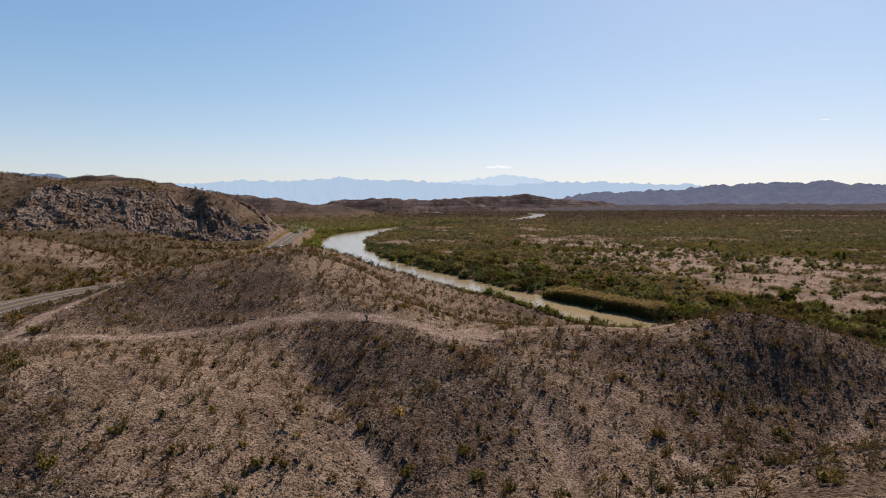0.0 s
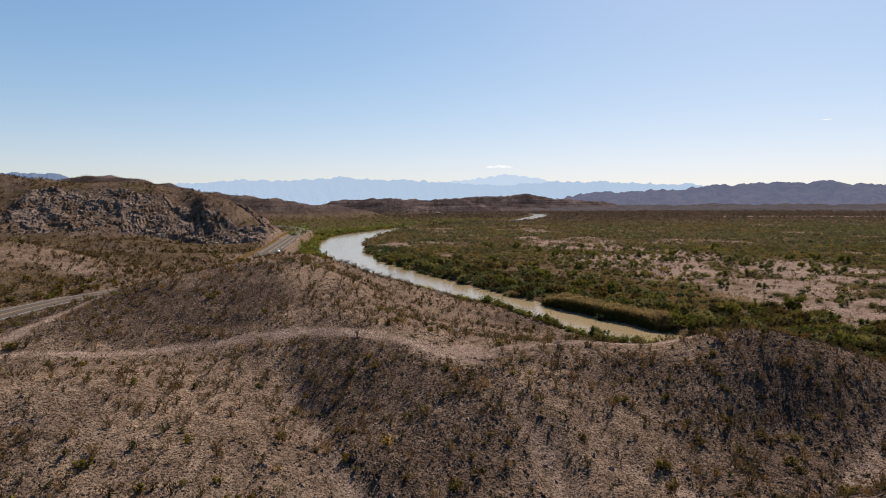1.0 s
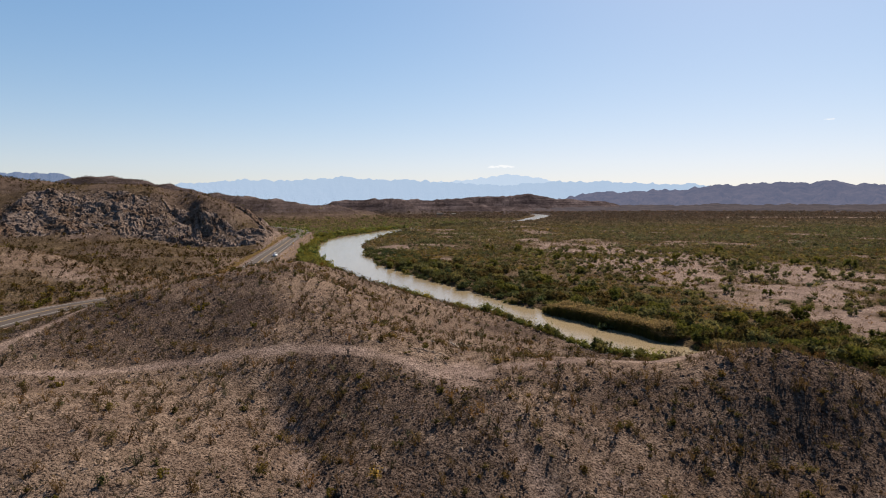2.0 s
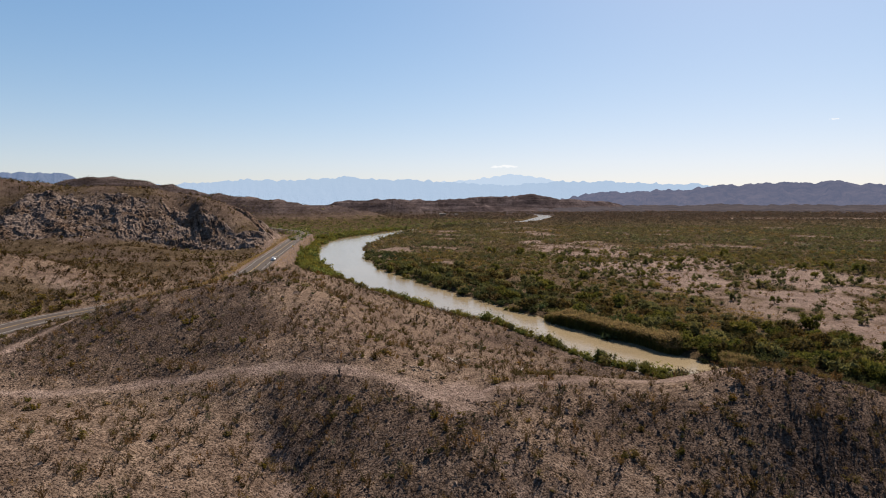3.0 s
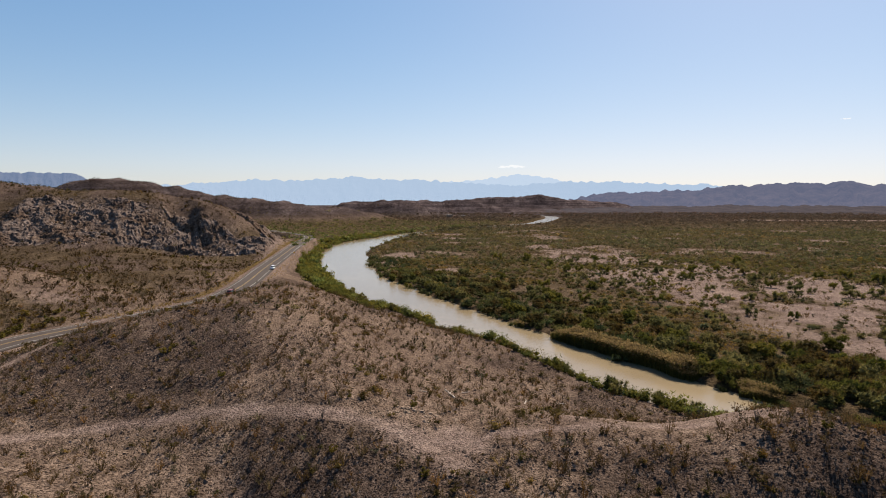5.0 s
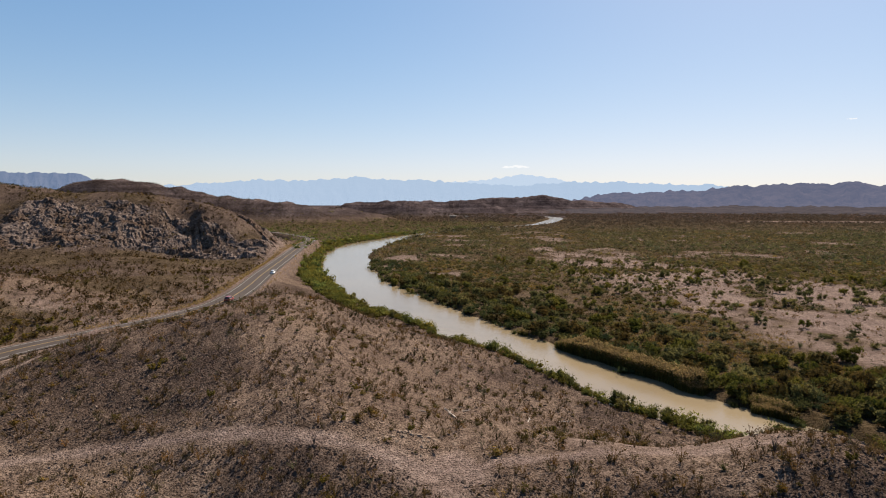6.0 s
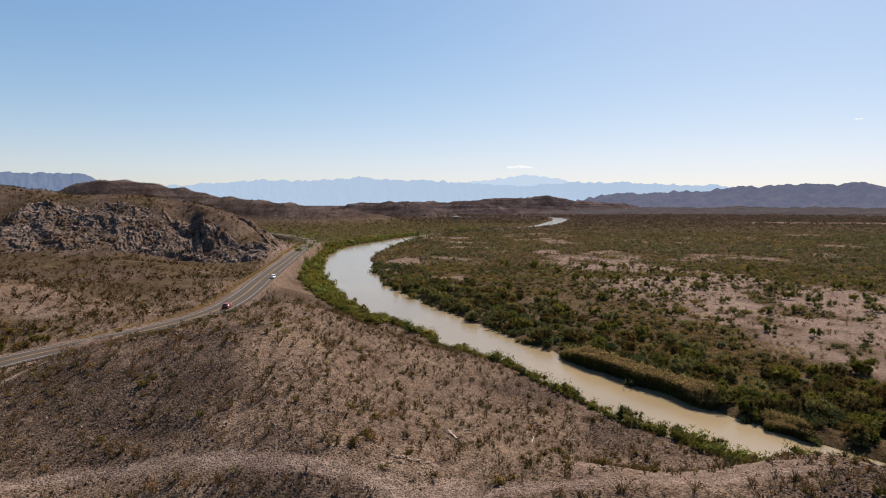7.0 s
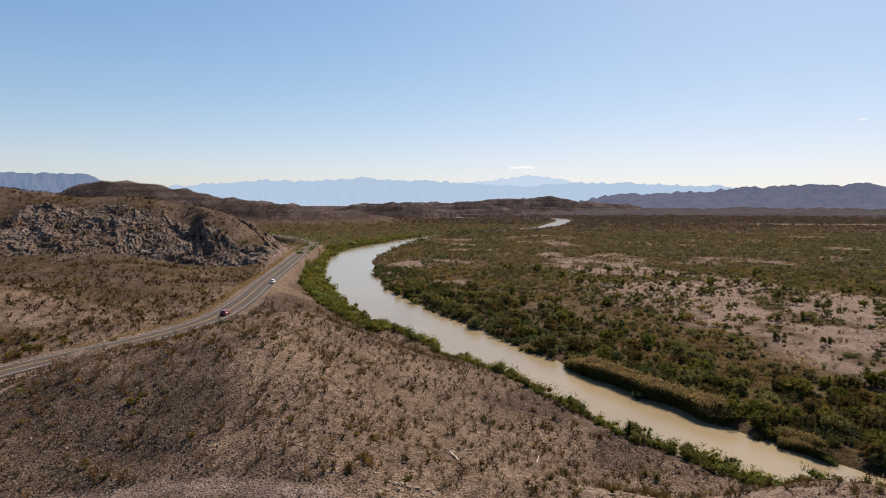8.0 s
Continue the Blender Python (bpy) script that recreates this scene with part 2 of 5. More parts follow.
def along(x, y, line):
    """Distance from a polyline, its side (left: positive) and its third and further columns at the nearest place."""
    line = np.asarray(line, float)
    best = np.full(np.shape(x), 1e9)
    side = np.zeros(np.shape(x))
    extra = [np.zeros(np.shape(x)) for _ in range(line.shape[1] - 2)]
    for p, q in zip(line[:-1], line[1:]):
        ex, ey = q[0] - p[0], q[1] - p[1]
        k = np.clip(((x - p[0]) * ex + (y - p[1]) * ey) / (ex * ex + ey * ey), 0, 1)
        d = np.hypot(x - p[0] - k * ex, y - p[1] - k * ey)
        near = d < best
        best = np.where(near, d, best)
        side = np.where(near, np.sign(ex * (y - p[1]) - ey * (x - p[0])), side)
        for c in range(len(extra)):
            extra[c] = np.where(near, p[2 + c] + k * (q[2 + c] - p[2 + c]), extra[c])
    return best, side, extra


def curve(points, step):
    """A Catmull-Rom line through the points, sampled about every step metres."""
    P = np.asarray(points, float)
    P = np.vstack([2 * P[0] - P[1], P, 2 * P[-1] - P[-2]])
    out = []
    for a, b, c, d in zip(P[:-3], P[1:-2], P[2:-1], P[3:]):
        n = max(2, int(np.hypot(*(c - b)[:2]) / step))
        for k in np.arange(n) / n:
            out.append(0.5 * (2 * b + (c - a) * k + (2 * a - 5 * b + 4 * c - d) * k * k + (3 * b - a - 3 * c + d) * k ** 3))
    return np.array(out + [P[-2]])


# the river's middle line: x, y, half its width
RIVER = curve([(190, -60, 8), (140, 10, 8), (118, 62, 7.5), (103, 90, 7.5), (91, 107, 7.5), (81, 119, 7.5), (71, 130, 7.5), (62.5, 140, 7.5), (50, 157.5, 8), (33, 182, 9), (15, 213, 10), (-4, 247, 11),
               (-24, 281, 12), (-42, 320, 12), (-60, 370, 13), (-74, 430, 14), (-85, 500, 16), (-85, 590, 17), (-68, 680, 12), (-35, 790, 6),
               (40, 930, 6), (138, 1070, 9), (190, 1230, 13), (236, 1420, 14), (244, 1560, 15), (215, 1680, 12), (170, 1760, 7)], 13)
# the asphalt road's middle line: x, y, z
ROAD = curve([(-112, 0, 9.5), (-103, 60, 9.4), (-98, 100, 9.2), (-98, 130, 9), (-98, 146, 9), (-95.5, 160, 9), (-87.5, 177, 9), (-79, 196, 9), (-74.7, 216, 9), (-75.5, 236, 9), (-79, 260, 9),
              (-86, 297, 9), (-96, 356, 9), (-106, 414, 9), (-116, 474, 9), (-123, 525, 8.8), (-137, 570, 8.5), (-165, 615, 8), (-215, 680, 8)], 4)
# crests: x, y, z of the crest, reach of its flank
CRAG = curve([(-520, 420, 70, 100), (-430, 450, 64, 95), (-352, 458, 56, 85), (-312, 446, 51.5, 76), (-280, 442, 49, 66), (-228, 440, 48.5, 58), (-204, 437, 45.5, 52), (-182, 434, 41, 44),
              (-162, 427, 35, 36), (-146, 420, 27, 29), (-132, 410, 16, 22)], 20)
BACK = curve([(-900, 780, 40, 160), (-720, 860, 38, 120), (-645, 900, 46, 90), (-600, 925, 70, 70), (-570, 940, 75, 75), (-500, 985, 70, 80), (-455, 1005, 62, 60), (-430, 1015, 54, 60), (-335, 1060, 40, 70), (-270, 1085, 32, 80), (-225, 1120, 26, 80), (-190, 1180, 20, 60)], 45)
BADLANDS = [curve([(-420, 1480, 8, 60), (-330, 1500, 25, 80), (-262, 1515, 37, 90), (-205, 1524, 40, 90), (-118, 1534, 38, 80), (-70, 1545, 14, 60)], 60),
            curve([(-300, 2020, 26, 110), (-159, 2032, 43, 110), (-43, 2038, 36, 100), (6, 2039, 47, 90), (74, 2038, 34, 100), (170, 2035, 12, 90)], 60),
            curve([(44, 2639, 42, 150), (145, 2635, 53, 150), (269, 2626, 56, 140), (343, 2617, 62, 120), (386, 2611, 72, 110), (440, 2603, 52, 130), (620, 2580, 36, 150)], 60)]
# rounded rises and hollows of the near hills: x, y, reach along, reach across, turn, height
RISES = [(46, 84, 9, 8, 0, 1.48), (50, 98, 10, 9, 0, 11.48), (66, 94, 10, 9, 0, 3.95), (76, 95, 10, 10, 0, 3.70), (38, 97, 10, 9, 0, -0.72), (22, 103, 14, 9, 0, 3.09), (5, 100, 13, 9, 0, -1.40), (-15, 101, 14, 10, 0, 2.27), (-40, 100, 15, 10, 0, -2.90), (-63, 101, 15, 11, 0, 1.27), (-29, 124, 15, 14, 0, 1.99), (-48, 126, 15, 14, 0, 0.07), (-66, 142, 13, 14, 0, 5.17), (-36, 150, 17, 18, 0, 14.22), (-42, 180, 18, 18, 0, 10.65), (-45, 212, 17, 18, 0, -2.87)]
SLOPES = [(-79, 155, 6, 9, 0, 0.07), (-82, 168, 5, 8, 0, 3.19), (20, 128, 16, 13, 0, -2.44), (42, 118, 13, 12, 0, -0.90), (-85, 110, 18, 18, 0, 1.17), (-105, 165, 25, 25, 0, -3.69), (-150, 190, 35, 35, 0, 9.89), (-90, 60, 35, 35, 0, -4.40), (0, 25, 40, 25, 0, 2.25), (60, 35, 35, 25, 0, 7.38), (-120, 225, 25, 25, 0, -4.14), (-45, 30, 30, 25, 0, -5.69)]
KNOLLS = [(-14, 150, 16, 16, 0, -8.54), (-60, 176, 9, 13, 0, -3.70), (-60, 202, 9, 11, 0, 0.27), (-12, 128, 13, 13, 0, -1.18), (0, 172, 18, 16, 0, 5.28), (-55, 235, 16, 16, 0, 0.04), (-30, 78, 14, 12, 0, -1.19), (-48, 72, 16, 14, 0, 7.98), (-30, 60, 16, 14, 0, -0.31), (-12, 82, 9, 9, 0, -4.29), (20, 82, 13, 11, 0, -0.74), (6, 82, 12, 10, 0, 4.09), (0, 60, 16, 14, 0, -7.13), (28, 65, 16, 13, 0, -2.54), (50, 72, 14, 11, 0, -10.36), (75, 80, 16, 13, 0, -0.52)]
SHOULDERS = [(-35, 160, 14, 13, 0, -2.80), (-38, 145, 13, 12, 0, -2.60), (-22, 158, 14, 13, 0, 0.04), (-50, 165, 14, 13, 0, -0.32), (-28, 175, 15, 14, 0, -3.16), (-15, 111, 14, 11, 0, 3.82), (-4, 116, 10, 9, 0, 0.42), (-18, 142, 12, 12, 0, 6.91), (-8, 126, 11, 10, 0, 1.45), (-124, 185, 20, 16, 0, -2.17), (-106, 192, 16, 16, 0, 0.75), (-140, 240, 20, 20, 0, -2.96), (-122, 264, 18, 18, 0, 2.45), (-150, 225, 20, 22, 0, 6.98), (-176, 344, 24, 24, 0, 3.74)]
SPURS = [(-122, 335, 22, 26, 0, -2.93), (-160, 376, 24, 20, 0, -5.01), (45, 101, 9, 8, 0, -5.35), (-40, 67, 9, 8, 0, -1.71), (-13, 69, 9, 8, 0, 3.81), (28, 68, 10, 9, 0, -1.37), (46, 71, 12, 9, 0, 3.69), (58, 100, 8, 9, 0, -2.23), (86, 96, 12, 12, 0, 0.33), (64, 110, 9, 8, 0, 4.70), (58, 118, 8, 7, 0, 4.27), (47, 112, 9, 8, 0, 3.55), (-72, 112, 10, 12, 0, 2.89), (-48, 104, 11, 10, 0, 1.40), (10, 150, 12, 12, 0, -0.02), (-58, 150, 10, 10, 0, -0.03)]


# dry gullies: x, y, depth
GULLIES = [curve([(-24, 95, 0.2), (-19.6, 90.3, 0.7), (-16.6, 86.4, 1.0), (-14, 79.3, 1.1), (-11.5, 71.6, 1.2), (-8.2, 67.6, 1.2), (-4.4, 62, 1.4), (-2, 54, 1.4), (4, 40, 1.4)], 4),
           curve([(7, 88, 0.2), (8.8, 84.4, 0.5), (12.2, 76.9, 0.9), (14.2, 72, 1.2), (14.9, 66.8, 1.7), (14.5, 62.3, 2.0), (13.3, 57.9, 2.0), (6, 46, 1.6)], 4),
           curve([(19, 86, 0.2), (20.6, 79.8, 0.6), (21.6, 74.9, 0.7), (24.8, 69.7, 0.8), (28.7, 64.8, 1.0), (26, 58, 1.4), (16, 54, 1.8)], 4),
           curve([(62, 88, 0.2), (59.2, 81.5, 0.7), (50.9, 72.7, 1.0), (41.3, 64.1, 1.4), (30, 58, 1.5)], 4)]


CLEFT = curve([(-168, 380, 2), (-172, 396, 8), (-182, 414, 9), (-198, 436, 3)], 6)


def blocks(x, y, size, seed):
    """Angular broken blocks: one height for each cell of a jittered lattice, 0 to 1."""
    x, y = np.asarray(x, float), np.asarray(y, float)
    i, j = np.floor(x / size), np.floor(y / size)
    best, value = np.full(np.shape(x), 1e9), np.zeros(np.shape(x))
    for a in (-1, 0, 1):
        for b in (-1, 0, 1):
            px = (i + a + lattice(i + a, j + b, seed)) * size
            py = (j + b + lattice(i + a, j + b, seed + 5)) * size
            tilt = (lattice(i + a, j + b, seed + 7) - 0.5) * (x - px) / size + (lattice(i + a, j + b, seed + 8) - 0.5) * (y - py) / size
            d = (x - px) ** 2 + (y - py) ** 2
            near = d < best
            best = np.where(near, d, best)
            value = np.where(near, lattice(i + a, j + b, seed + 9) + 1.2 * tilt, value)
    return value


def land(x, y):
    """The ground's height, and masks for rock, dirt track and sand."""
    x, y = np.asarray(x, float), np.asarray(y, float)
    river_d, river_side, (river_w,) = along(x, y, RIVER)
    road_d, road_side, (road_z,) = along(x, y, ROAD[::3])
    plain = 1.0 + 0.35 * layered(x, y, 60, 3, 3) + 0.0012 * np.clip(y - 900, 0, 4000) + 0.004 * np.clip(x - 150, 0, 600)
    # bench on the left of the river, which carries the road
    left = np.where(river_side > 0, river_d, -river_d) - river_w
    bench = 8.0 * smooth(8, 42, left) * smooth(640, 500, y)
    z = plain + bench
    for rx, ry, a, b, turn, high in RISES + KNOLLS + SLOPES + SHOULDERS + SPURS:
        c, s = math.cos(math.radians(turn)), math.sin(math.radians(turn))
        u, v = ((x - rx) * c + (y - ry) * s) / a, ((y - ry) * c - (x - rx) * s) / b
        z = z + high * np.exp(-0.5 * (u * u + v * v))
    near = smooth(330, 220, y) * smooth(300, 150, np.abs(x)) * smooth(2, 14, river_d - river_w) * (river_side > 0)
    z = z + near * (0.28 * layered(x, y, 15, 3, 11) - 0.5 * smooth(0.8, 0.98, 1 - np.abs(rough(x + 5 * rough(x, y, 12, 14), 0.35 * y, 9, 13))) + 0.10 * layered(x, y, 3.2, 3, 12))
    for line in GULLIES:
        d, _, (depth,) = along(x, y, line)
        z = z - depth * smooth(2.6 + 0.5 * depth, 0.3, d + 0.6 * layered(x, y, 4, 2, 15))
    # the stony hill beside the road and the ridges behind it
    crag_d, _, (crag_z, crag_w) = along(x, y, CRAG)
    hill = np.exp(-(crag_d / (1.25 * crag_w)) ** 2)
    rock = smooth(0.10, 0.30, hill) * smooth(0.97, 0.76, hill) * smooth(-268, -205, x + 0.35 * (470 - y) + 12 * layered(x, y, 40, 2, 21))
    z = np.maximum(z, z + (crag_z - z) * hill)
    gully = layered(x * 0.8 + y * 0.35, y * 0.25, 26, 3, 22)
    z = z + hill * (1 - 0.6 * hill) * 3.2 * gully
    z = z + rock * 5.0 * (ridged(x + 0.5 * y, 0.6 * y, 34, 2, 23) - 0.4)
    # the steep gully between the two lobes of the rock
    cleft_d, _, (cleft_z,) = along(x, y, CLEFT)
    z = z - hill * cleft_z * smooth(15, 2, cleft_d + 3 * layered(x, y, 12, 2, 27))
    back_d, _, (back_z, back_w) = along(x, y, BACK)
    far_hill = np.exp(-(back_d / back_w) ** 2)
    z = np.maximum(z, z + (back_z - z) * far_hill) + far_hill * (7 * (ridged(x, 0.7 * y, 55, 4, 31) - 0.5) + 3 * layered(x, y, 22, 2, 33))
    for k, crest in enumerate(BADLANDS):
        bad_d, _, (bad_z, bad_w) = along(x, y, crest)
        rise = np.exp(-(bad_d / bad_w) ** 4)
        z = np.maximum(z, z + (bad_z - z) * rise) + rise * (1 - 0.6 * rise) * 34 * (ridged(x, y * 0.5, 55, 4, 51 + k) - 0.5)
    # the road's bed and its cutting
    bed = np.where(road_side > 0, smooth(13, 5.5, road_d), smooth(9.0, 5.5, road_d))
    z = z + (road_z - 0.22 - z) * bed
    # the river's channel, the only ground below the water
    z = np.maximum(z, 0.9 + 0.3 * layered(x, y, 7, 2, 42))
    channel = smooth(-1.5, 6.5, river_d - river_w + 1.6 * layered(x, y, 14, 3, 41))
    z = -1.6 + (z + 1.6) * channel
    return z, rock, river_d - river_w, river_side, road_d, road_side


# ---- building helpers ----
def fast_mesh(name, verts, faces, material=None, smooth_shaded=False, tints=None):
    """A mesh from arrays: verts (n, 3), faces (m, 3 or 4)."""
    verts, faces = np.asarray(verts, np.float32), np.asarray(faces, np.int32)
    mesh = bpy.data.meshes.new(name)
    k = faces.shape[1]
    mesh.vertices.add(len(verts))
    mesh.vertices.foreach_set("co", verts.ravel())
    mesh.loops.add(faces.size)
    mesh.loops.foreach_set("vertex_index", faces.ravel())
    mesh.polygons.add(len(faces))
    mesh.polygons.foreach_set("loop_start", np.arange(0, faces.size, k, dtype=np.int32))
    mesh.polygons.foreach_set("use_smooth", np.full(len(faces), smooth_shaded))
    mesh.update(calc_edges=True)
    if tints is not None:
        colours = np.ones((len(verts), 4), np.float32)
        colours[:, :3] = tints
        mesh.color_attributes.new("tint", "FLOAT_COLOR", "POINT").data.foreach_set("color", colours.ravel())
    if material:
        mesh.materials.append(material)
    return mesh


def part(name, bm, material, parent, label="", smooth_shaded=False):
    """Links a bmesh as one mesh object under a thing."""
    mesh = bpy.data.meshes.new(name)
    bm.to_mesh(mesh)
    bm.free()
    mesh.materials.append(material)
    for p in mesh.polygons:
        p.use_smooth = smooth_shaded
    ob = new(name, mesh)
    ob.parent = parent
    return tagged(ob, label)


def heights(x, y):
    return land(np.atleast_1d(np.asarray(x, float)), np.atleast_1d(np.asarray(y, float)))[0]


def spread(first, last, step, ratio):
    """Lines that grow apart from first to last."""
    out, at = [], first
    way = 1 if last > first else -1
    while (last - at) * way > 0:
        step *= ratio
        at += step * way
        out.append(at)
    return out


# ---- ground ----
TRACKS = [curve([(-88, 84), (-78, 90), (-71, 97), (-71, 104), (-72.2, 113), (-74, 124), (-74.5, 134), (-76, 143), (-79, 154), (-82, 166), (-84, 178), (-86, 186)], 3),
          curve([(-71, 95.5), (-63, 97.9), (-54, 99.3), (-47, 103), (-38, 105.3), (-27.4, 104.7), (-18, 103.3), (-12, 102.8), (-7, 102.3), (-2.6, 101.3), (3, 99), (10, 100.6), (17, 102.2), (25.5, 103.7), (34, 105.4), (42, 105.4), (50, 104)], 3)]
CLEARING = [(-2, 100.5, 1.8), (2.5, 97.5, 2.4), (5.5, 94, 2.4), (6, 91.5, 1.6), (8.5, 98, 1.8), (6, 101.5, 2.6)]


# dark gravel gathers in some places and pale soil shows in others: x, y, reach, weight
STONY = [(56, 86, 19, 1.0), (-44, 64, 16, 0.9), (44, 66, 22, 0.7), (-24, 62, 12, 0.8), (42, 106, 13, -1.0), (30, 107, 12, -0.8), (12, 106, 10, -0.6), (-50, 116, 24, 0.7), (-6, 88, 14, 1.0), (-14, 100, 9, 0.9), (2, 78, 12, 0.6), (-10, 150, 34, -0.9), (2, 122, 16, -0.8), (-34, 78, 17, -1.1), (-48, 84, 14, -0.8), (-34, 93, 9, -1.0), (-26, 64, 12, -0.7), (23, 80, 7, -0.8), (18, 112, 14, -0.8),
         (30, 92, 8, 0.5), (-141, 292, 22, 1.2), (-180, 308, 24, 1.2), (-114, 278, 14, 1.2), (-215, 320, 22, 1.0), (-118, 198, 18, -1.2), (-96, 188, 12, -1.2), (-150, 205, 26, -0.5), (-175, 270, 55, 0.6)]
# bare pale soil on the far slopes and in gully floors: x, y, reach
BARE = [(34, 111, 7), (43, 112, 8), (24, 112, 6), (52, 108, 6), (-262, 375, 7), (-246, 366, 7), (-230, 357, 8), (-214, 351, 9), (-118, 201, 9), (-96, 190, 6), (-93, 235, 5)]


# the bare flats on the far side of the river: x, y, half their width
FLATS = curve([(84, 540, 16), (98, 470, 28), (118, 395, 42), (132, 325, 56), (156, 258, 64), (182, 200, 74), (232, 120, 84)], 30)


def sandiness(x, y):
    """Bare pale flats on the far side of the river: 0 to 1."""
    d, _, (wide,) = along(x, y, FLATS)
    inside = smooth(1.3, 0.7, d / wide + 0.28 * layered(x, y, 60, 3, 62))
    streak = smooth(45, 18, np.abs(y - 1180 - 0.1 * (700 - x))) * smooth(480, 580, x)
    return np.clip(inside * smooth(-0.75, -0.1, layered(x, y, 24, 5, 61)) + streak + 0.7 * smooth(0.5, 0.8, layered(x, y, 34, 4, 63)) * smooth(260, 380, y) * smooth(1000, 700, y), 0, 1)


def build_ground():
    xs = np.array(sorted(spread(-420, -5000, 1.5, 1.045) + list(np.arange(-420, -150, 2.2)) + list(np.arange(-150, 110, 1.35)) + list(np.arange(110, 300, 2.5)) + spread(297.5, 5000, 2.5, 1.05)))
    ys = np.array(sorted(spread(36, -400, 2.0, 1.1) + list(np.arange(36, 262, 1.35)) + list(np.arange(262, 620, 2.2)) + spread(618, 5000, 1.8, 1.022)))
    X, Y = np.meshgrid(xs, ys)
    x, y = X.ravel(), Y.ravel()
    z, rock, bank, side, road_d, road_side = land(x, y)
    dirt = np.zeros_like(x)
    for line in TRACKS:
        d = along(x, y, line)[0] + 0.7 * layered(x, y, 5, 2, 71)
        dirt = np.maximum(dirt, smooth(1.4, 0.6, d))
    for cx, cy, r in CLEARING:
        dirt = np.maximum(dirt, smooth(r + 1.5, r - 1.5, np.hypot(x - cx, y - cy) + 1.3 * layered(x, y, 5, 3, 72)))
    wash = np.zeros_like(x)
    for line in GULLIES:
        d, _, (depth,) = along(x, y, line)
        wash = np.maximum(wash, smooth(1.6, 0.4, d + 0.9 * layered(x, y, 3, 2, 76)) * smooth(0.3, 1.0, depth))
    for bx, by, reach in BARE:
        wash = np.maximum(wash, 0.8 * smooth(1.3, 0.5, np.hypot(x - bx, y - by) / reach + 0.4 * layered(x, y, 9, 3, 77)))
    sand = np.where(side < 0, sandiness(x, y), 0)
    verge = smooth(9.5, 7.0, road_d) * (y < 560)
    cut = smooth(18, 11, road_d) * (road_side > 0) * smooth(330, 360, y) * smooth(520, 470, y)
    pale = np.clip(np.maximum.reduce([dirt, sand, 0.55 * verge, 0.8 * cut, 0.7 * wash]), 0, 1)
    meadow = smooth(30, 5, bank) * (side > 0) * smooth(2.4, 1.2, z) * smooth(240, 320, y) + (side < 0) * (1 - 0.9 * sand) * smooth(-2, 2, bank) * (0.9 + 0.15 * layered(x, y, 45, 3, 73))
    meadow = np.maximum(meadow, (side > 0) * smooth(560, 680, y) * smooth(12, 4, z))
    slope_herbs = 0.75 * smooth(-85, -120, x) * smooth(0, 0.6, layered(x, y, 30, 3, 75) + 0.45) * (1 - rock) * smooth(620, 480, y)
    green = np.clip(np.maximum(meadow, slope_herbs), 0, 1) * (1 - pale) * smooth(1700, 1200, y)
    stony = layered(x, y, 20, 4, 81)
    for bx, by, reach, weight in STONY:
        stony = stony + weight * np.exp(-((x - bx) ** 2 + (y - by) ** 2) / reach ** 2)
    stony = smooth(-0.1, 0.5, stony) * (1 - dirt) * (side > 0)
    stony = np.maximum(stony, np.maximum(0.85 * smooth(7, 14, z) * smooth(650, 850, y), 0.9 * smooth(1100, 1500, y)))
    stony = np.maximum(stony, 0.85 * smooth(22, 34, z) * smooth(360, 400, y))
    warp = 7 * layered(x, y, 22, 2, 83)
    streaks = smooth(0.15, 0.6, layered((x + warp) * 1.0, (y + warp) * 0.28, 9, 3, 84)) * (side > 0) * smooth(320, 240, y) * (1 - 0.6 * stony)
    rock = np.maximum(rock, 0.3 * smooth(13, 26, z) * smooth(760, 900, y))
    far = np.maximum(smooth(1000, 1450, y), 0.8 * smooth(10, 20, z) * smooth(620, 760, y))
    n, m = len(xs), len(ys)
    i = (np.arange(m - 1)[:, None] * n + np.arange(n - 1)[None, :]).ravel()
    mesh = fast_mesh("ground", np.stack([x, y, z], 1), np.stack([i, i + 1, i + n + 1, i + n], 1), GROUND, True)
    for name, columns in (("cover", (rock, pale, green)), ("stony", (stony, streaks, far))):
        data = np.ones((len(x), 4), np.float32)
        for k in range(3):
            data[:, k] = columns[k]
        mesh.color_attributes.new(name, "FLOAT_COLOR", "POINT").data.foreach_set("color", data.ravel())
    tagged(new("ground", mesh), "stony brown desert ground with hills, tracks and flood plain", "ground", kind="structure")


build_ground()


